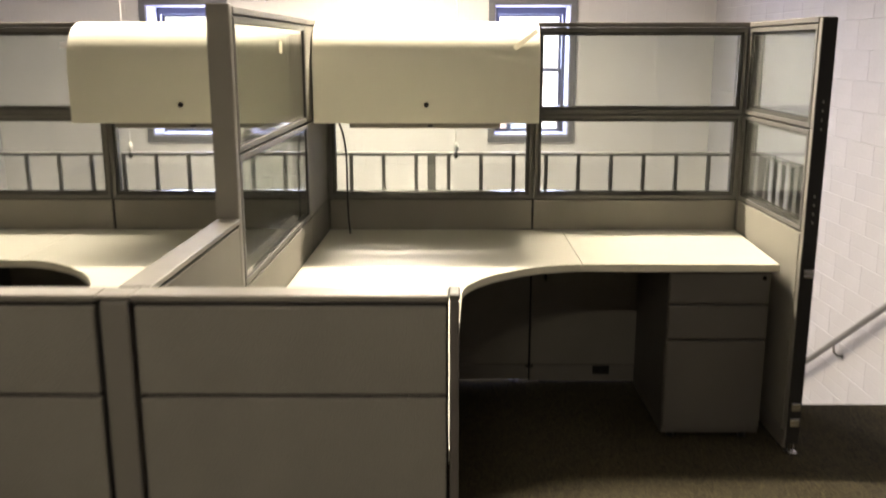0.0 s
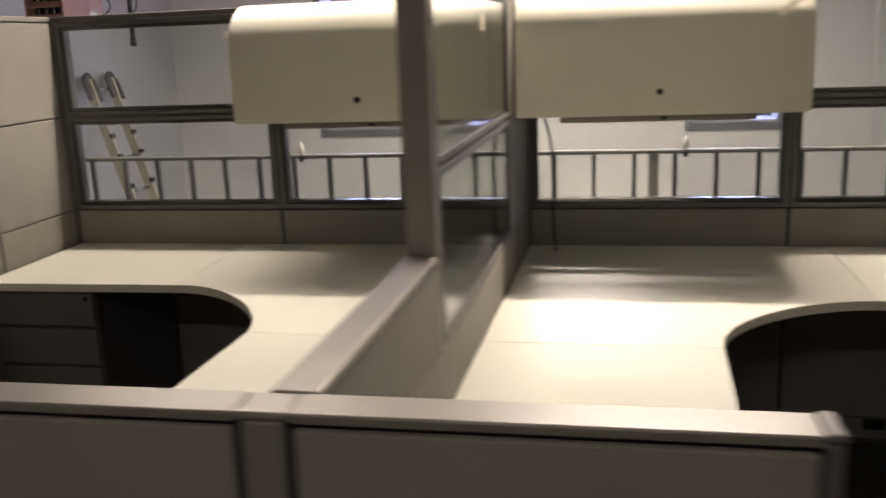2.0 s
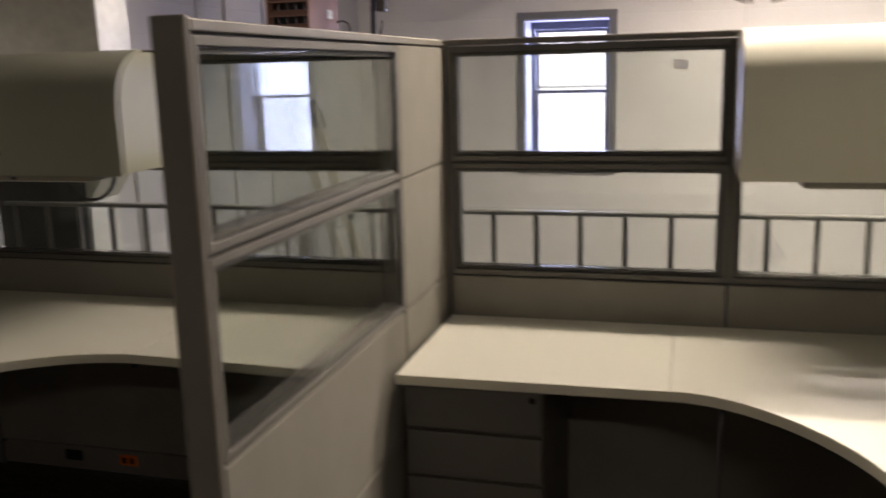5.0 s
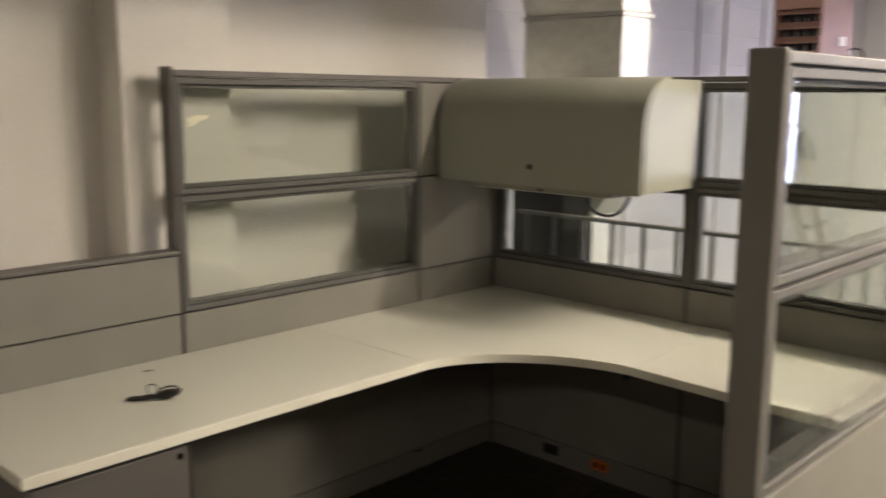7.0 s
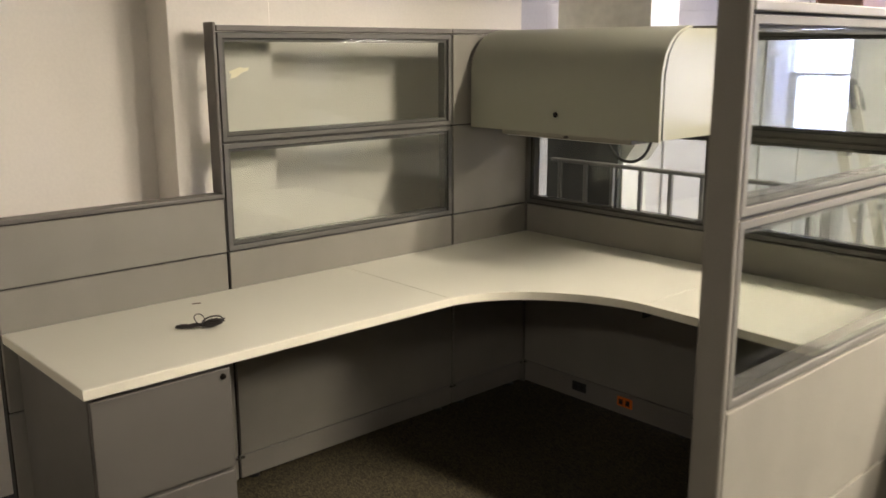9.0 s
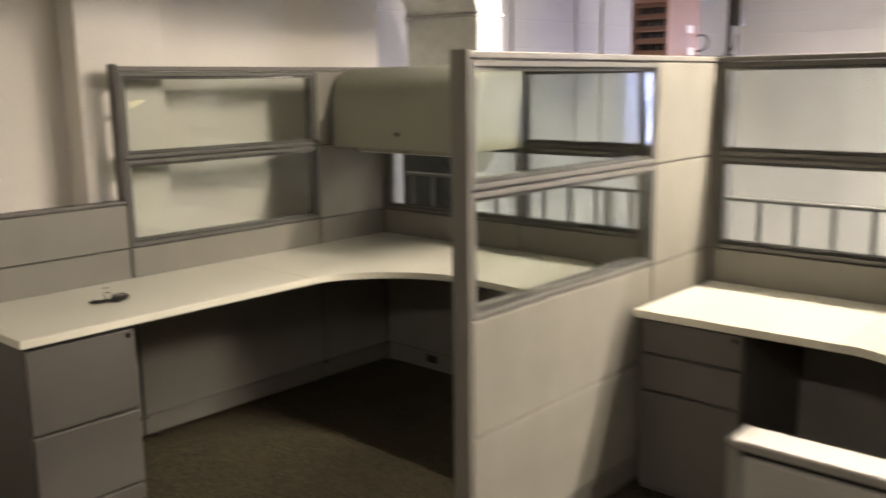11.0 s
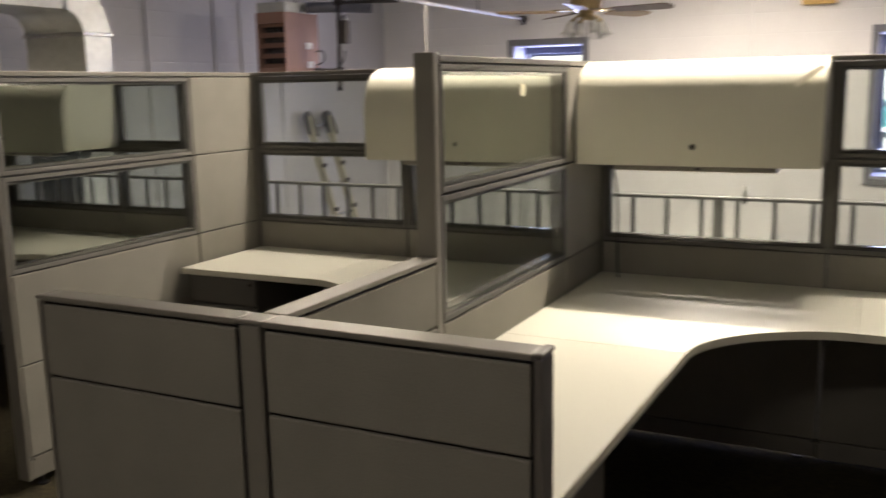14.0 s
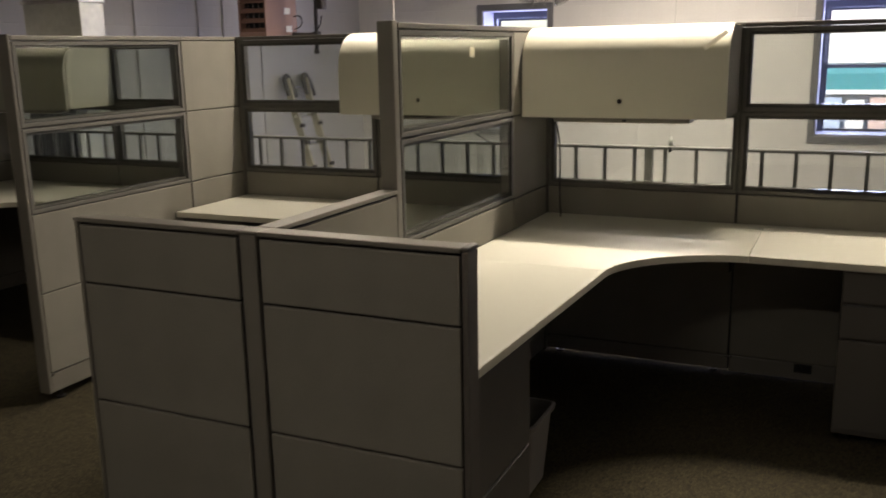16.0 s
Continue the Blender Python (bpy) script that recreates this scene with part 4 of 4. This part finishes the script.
# ---- ceiling fan ----
def ceiling_fan(label, m, spin):
    o = thing("ceiling_fan", label, "fan", m, "ceiling fans")
    part("downrod", tube([(0, 0, 0.06), (0, 0, CEIL - 2.16)], 0.012, 10), M_BRASS, o)
    part("canopy", tube([(0, 0, CEIL - 2.23), (0, 0, CEIL - 2.18), (0, 0, CEIL - 2.16)], [0.03, 0.07, 0.075], 18), M_BRASS, o)
    part("motor", tube([(0, 0, -0.085), (0, 0, -0.075), (0, 0, 0.035), (0, 0, 0.06), (0, 0, 0.075)], [0.06, 0.105, 0.118, 0.095, 0.03], 24), M_BRASS, o, "brass motor housing")
    part("light_kit", tube([(0, 0, -0.055), (0, 0, -0.09), (0, 0, -0.13), (0, 0, -0.15)], [0.05, 0.062, 0.05, 0.015], 18), M_BRASS, o)
    for k in range(5):
        a = radians(spin + 72 * k)
        arm = part("blade_arm", box(0.09, 0.24, -0.018, 0.018, -0.086, -0.077, 0.003), M_BRASS, o)
        bl = part("blade", prism([(0.20, -0.052), (0.55, -0.068), (0.605, -0.050), (0.62, 0.0), (0.605, 0.050), (0.55, 0.068), (0.20, 0.052)], -0.095, -0.088, 0.002), M_OAK if k % 2 else M_BLADE, o)
        arm.rotation_euler = (0, 0, a)
        bl.rotation_euler = (radians(-11), 0, a)
    for k in range(4):
        a = radians(40 + 90 * k)
        c, sn = math.cos(a), math.sin(a)
        pts = [(0.05 * c, 0.05 * sn, -0.11), (0.085 * c, 0.085 * sn, -0.135), (0.10 * c, 0.10 * sn, -0.155)]
        arm = part("socket_arm", tube(pts, [0.009, 0.011, 0.020], 10), M_BRASS, o)
        bm = bmesh.new()
        add_tube(bm, [(0.102 * c, 0.102 * sn, -0.150), (0.112 * c, 0.112 * sn, -0.185), (0.124 * c, 0.124 * sn, -0.225), (0.140 * c, 0.140 * sn, -0.262)], [0.022, 0.036, 0.042, 0.058], 14, False)
        part("shade", bm, M_SHADE, arm, "frosted bell glass shade")
        part("bulb", tube([(0.104 * c, 0.104 * sn, -0.16), (0.112 * c, 0.112 * sn, -0.19), (0.120 * c, 0.120 * sn, -0.225), (0.124 * c, 0.124 * sn, -0.238)], [0.012, 0.020, 0.024, 0.010], 10), M_WHITE, arm, "unlit white bulb")
    return o


ceiling_fan("brass ceiling fan with dark blades and four glass shades", pose(-1.165, 6.30, 2.160), -8)

sign = thing("wall_sign", "amber box sign with two small lamps on the far wall", "sign")
part("case", box(-0.052, 0.250, YFAR - 0.07, YFAR - 0.002, 2.285, 2.395, 0.006), material("amber_plastic", (0.55, 0.36, 0.10), 0.4), sign)
part("bracket", box(-0.10, 0.298, YFAR - 0.05, YFAR - 0.004, 2.40, 2.44, 0.006), M_HEATDARK, sign)
for x in (-0.06, 0.26):
    part("lamp_head", tube([(x, YFAR - 0.10, 2.45), (x, YFAR - 0.03, 2.47)], [0.045, 0.03], 14), M_WHITE, sign)

# ---- small things on and under the desks ----
for x, y in ((-0.345, 2.384), (-0.599, 2.384)):
    g = single("grommet", box(-0.012, 0.012, -0.010, 0.010, 0.0, 0.003, 0.001), M_LOCK, "small dark screw plate set in the worktop", "plate", pose(x, y, 0.75), "worktop plates")


def outlet(label, x, z, mat, y=YB):
    o = thing("power_outlet", label, "outlet", pose(x, y + 0.0055, z), "raceway outlets")
    part("plate", box(-0.040, 0.040, -0.007, 0.0, -0.022, 0.022, 0.003), mat, o)
    for dx in (-0.018, 0.018):
        part("socket", box(dx - 0.010, dx + 0.010, -0.0085, -0.0068, -0.012, 0.012, 0.0), M_CORE, o)


outlet("black power outlet in the base raceway", 0.874, 0.068, M_BLACK)
outlet("black power outlet in the base raceway", -1.626, 0.075, M_BLACK)
outlet("black power outlet in the base raceway", -3.904, 0.072, M_BLACK)
outlet("orange power outlet in the base raceway", -3.648, 0.072, M_ORANGE)


def cable(label, points, radius=0.0045):
    single("cable", tube(points, radius, 8), M_BLACK, label, "cable", group="loose cables")


cable("thin black cable hanging from the task light to the worktop", bezier((-0.337, 3.93, 1.262), (-0.275, 3.95, 1.13), (-0.318, 3.95, 0.95), (-0.292, 3.94, 0.752), 16))
cable("black cable looping under the overhead bin", bezier((-0.875, 3.93, 1.262), (-0.80, 3.93, 1.20), (-0.70, 3.93, 1.115), (-0.635, 3.93, 1.106), 12) + bezier((-0.635, 3.93, 1.106), (-0.565, 3.93, 1.098), (-0.548, 3.93, 1.20), (-0.602, 3.93, 1.264), 12)[1:])
cable("black cable looping under the overhead bin", bezier((-3.615, 3.80, 1.262), (-3.575, 3.80, 1.135), (-3.425, 3.80, 1.135), (-3.400, 3.80, 1.262), 18), 0.006)

bundle = thing("cable_bundle", "coiled black power cable tied in a bundle on the worktop", "cable", pose(-3.895, 2.205, 0.75 + Z_DESK3, 0, 0, 58))
rnd = random.Random(4)
for k in range(6):
    lw, sw, tilt = 0.027 + 0.006 * rnd.random(), 0.013 + 0.009 * rnd.random(), radians(rnd.uniform(-14, 14))
    roll, rise, pts = radians(rnd.uniform(-35, 35)), 0.007 + 0.0022 * k, []
    for j in range(23):
        a = 2 * math.pi * j / 22
        u, v = lw * (1 + math.cos(a)), sw * math.sin(a)
        w = max(-0.004 - 0.0022 * k, v * math.sin(roll)) + 0.007 * (1 + math.cos(a)) / 2
        v *= math.cos(roll)
        pts.append((u * math.cos(tilt) - v * math.sin(tilt), u * math.sin(tilt) + v * math.cos(tilt), rise + w))
    part("coil", tube(pts, 0.0025, 6), M_CABLE, bundle)
for k in range(6):
    y = -0.011 + 0.0044 * k
    part("strand", tube([(-0.056, y * 0.6, 0.005), (-0.032, y, 0.007 + 0.002 * (k % 3)), (-0.006, y * 0.5, 0.009 + 0.003 * (k % 2)), (0.014, y, 0.010)], 0.0029, 6), M_CABLE, bundle)
part("plug", tube([(-0.084, 0.002, 0.005), (-0.080, 0.002, 0.006), (-0.064, 0.001, 0.0075), (-0.046, 0.0, 0.008), (-0.042, 0.0, 0.008)], [0.002, 0.005, 0.0075, 0.007, 0.004], 10), M_CABLE, bundle, "moulded black plug")
part("tie", tube([(-0.002, 0.010 * math.cos(a), 0.011 + 0.010 * math.sin(a)) for a in (2 * math.pi * j / 10 for j in range(11))], 0.0024, 6), M_BLACK, bundle, "black twist tie")
part("loop", tube(bezier((-0.012, 0.004, 0.010), (-0.060, 0.038, 0.040), (0.010, 0.060, 0.042), (0.002, 0.006, 0.012), 14), 0.0017, 6), M_CABLE, bundle, "thin loose cable loop")
single("paper_scrap", box(-0.014, 0.014, -0.004, 0.004, 0.0, 0.002, 0.0005), M_HEATDARK, "small brown scrap lying on the worktop", "scrap", pose(-4.155, 2.314, 0.75 + Z_DESK3, 0, 0, 70))

single("sticky_note", box(-0.024, 0.024, -0.0006, 0.0006, -0.020, 0.020), M_NOTE, "small yellow paper note stuck on the glass", "note", pose(along_d(3.13) - 0.0045, 3.13, 1.567, 0, 8, 90 - LEAN_D), "notes on glass")
torn = prism([(-0.042, 0.006), (-0.012, 0.014), (0.004, 0.020), (0.018, 0.013), (0.042, 0.016), (0.036, 0.004), (0.006, -0.002), (-0.010, -0.014), (-0.038, -0.018), (-0.030, -0.004)], -0.0006, 0.0006)
bmesh.ops.rotate(torn, cent=(0, 0, 0), matrix=Matrix.Rotation(radians(90), 3, "X"), verts=torn.verts)
single("sticky_note", torn, M_NOTE, "torn yellow paper note stuck on the glass", "note", pose(-4.2548, 2.578, 1.514, 0, -4, 90), "notes on glass")
single("sticky_note", box(-0.022, 0.022, -0.0006, 0.0006, -0.014, 0.014), M_NOTEW, "small white paper label stuck on the glass", "note", pose(-1.545, YB + 0.0047, 1.576), "notes on glass")

single("tape_strip", box(-0.058, 0.058, -0.0005, 0.0005, -0.010, 0.010), M_NOTEW, "pale yellowed strip of tape stuck on the overhead bin door", "tape", pose(0.455, YB - 0.3705, BIN_Z + 0.325, -22, -38, 0))

# wastebasket under the return worktop
wb = thing("wastebasket", "grey-taupe plastic wastebasket with a rolled rim", "wastebasket", pose(-0.045, 2.580, 0))


def ring(hx, hy, z, r, n=5):
    pts = []
    for cx, cy, a0 in ((hx - r, hy - r, 0), (-hx + r, hy - r, 90), (-hx + r, -hy + r, 180), (hx - r, -hy + r, 270)):
        for k in range(n):
            a = radians(a0 + 90 * k / (n - 1))
            pts.append((cx + r * math.cos(a), cy + r * math.sin(a), z))
    return pts


bm = bmesh.new()
rings = [[bm.verts.new(p) for p in ring(*q)] for q in ((0.088, 0.100, 0.004, 0.025), (0.110, 0.128, 0.27, 0.03), (0.122, 0.140, 0.272, 0.034), (0.124, 0.142, 0.288, 0.034), (0.112, 0.130, 0.290, 0.03), (0.106, 0.124, 0.27, 0.028), (0.083, 0.095, 0.010, 0.022))]
for a, b in zip(rings, rings[1:]):
    for k in range(len(a)):
        bm.faces.new((a[k], a[(k + 1) % len(a)], b[(k + 1) % len(a)], b[k]))
bm.faces.new(rings[0][::-1])
bm.faces.new(rings[-1])
part("bin_body", bm, M_BASKET, wb)

# ---- buildings across the street ----
M_BRICKFAR = material("pale_red_brick", (0.50, 0.36, 0.33), 0.85, 0, 0.1, 6, 0.1, 0.6)
M_STONEFAR = material("pale_render", (0.80, 0.77, 0.76), 0.8, 0, 0.04, 3, 0.08, 0.5)
M_TEAL = material("teal_canvas", (0.045, 0.22, 0.25), 0.7, 0, 0.05, 6)
M_FARGLASS = material("far_shop_glass", (0.42, 0.48, 0.62), 0.15)
shop = thing("shop_building", "pale shop building with a teal awning across the street", "building")
part("upper_wall", box(-7, 12, 25.0, 33, 1.05, 8.0), M_STONEFAR, shop)
part("lower_wall", box(-7, 12, 25.07, 33, LOWER - 1.5, 1.05), M_STONEFAR, shop)
part("shop_front", box(-0.9, 2.45, 25.03, 25.069, LOWER - 1.5, 0.60), M_STONEFAR, shop, "pale shop front")
part("awning", extrude_profile([(25.0, 1.00), (24.3, 0.80), (24.3, 0.40), (24.32, 0.40), (25.0, 0.92)], -0.8, 2.08), M_TEAL, shop, "teal canvas awning")
part("valance", box(-0.8, 2.08, 24.27, 24.295, 0.30, 0.405), M_STONEFAR, shop, "pale valance")
part("pier", box(2.12, 2.60, 24.40, 25.03, LOWER - 1.5, 0.86), M_BRICKFAR, shop, "pale red brick pier")
for x in range(6):
    part("shop_panel", box(-0.75 + x * 0.52, -0.75 + x * 0.52 + 0.40, 24.20, 24.24, LOWER - 1.5, 0.22 - 0.06 * (x % 2)), (M_STONEFAR, M_BRICKFAR, M_FARGLASS)[x % 3], shop)
for x0, x1 in ((-0.7, 0.9), (1.3, 1.9)):
    part("shop_window", box(x0, x1, 24.99, 25.028, -3.6, 0.0), M_FARGLASS, shop)
for k in range(5):
    x = -5.6 + k * 3.4
    part("upper_window", box(x, x + 1.1, 24.97, 25.02, 2.6, 4.6), M_FARGLASS, shop)

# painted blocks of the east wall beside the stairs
blk = mesh_of("block", box(-0.010, 0.012, -0.2029, 0.2029, -0.1013, 0.1013, 0.0025, 1), M_BLOCK_X_DIM)
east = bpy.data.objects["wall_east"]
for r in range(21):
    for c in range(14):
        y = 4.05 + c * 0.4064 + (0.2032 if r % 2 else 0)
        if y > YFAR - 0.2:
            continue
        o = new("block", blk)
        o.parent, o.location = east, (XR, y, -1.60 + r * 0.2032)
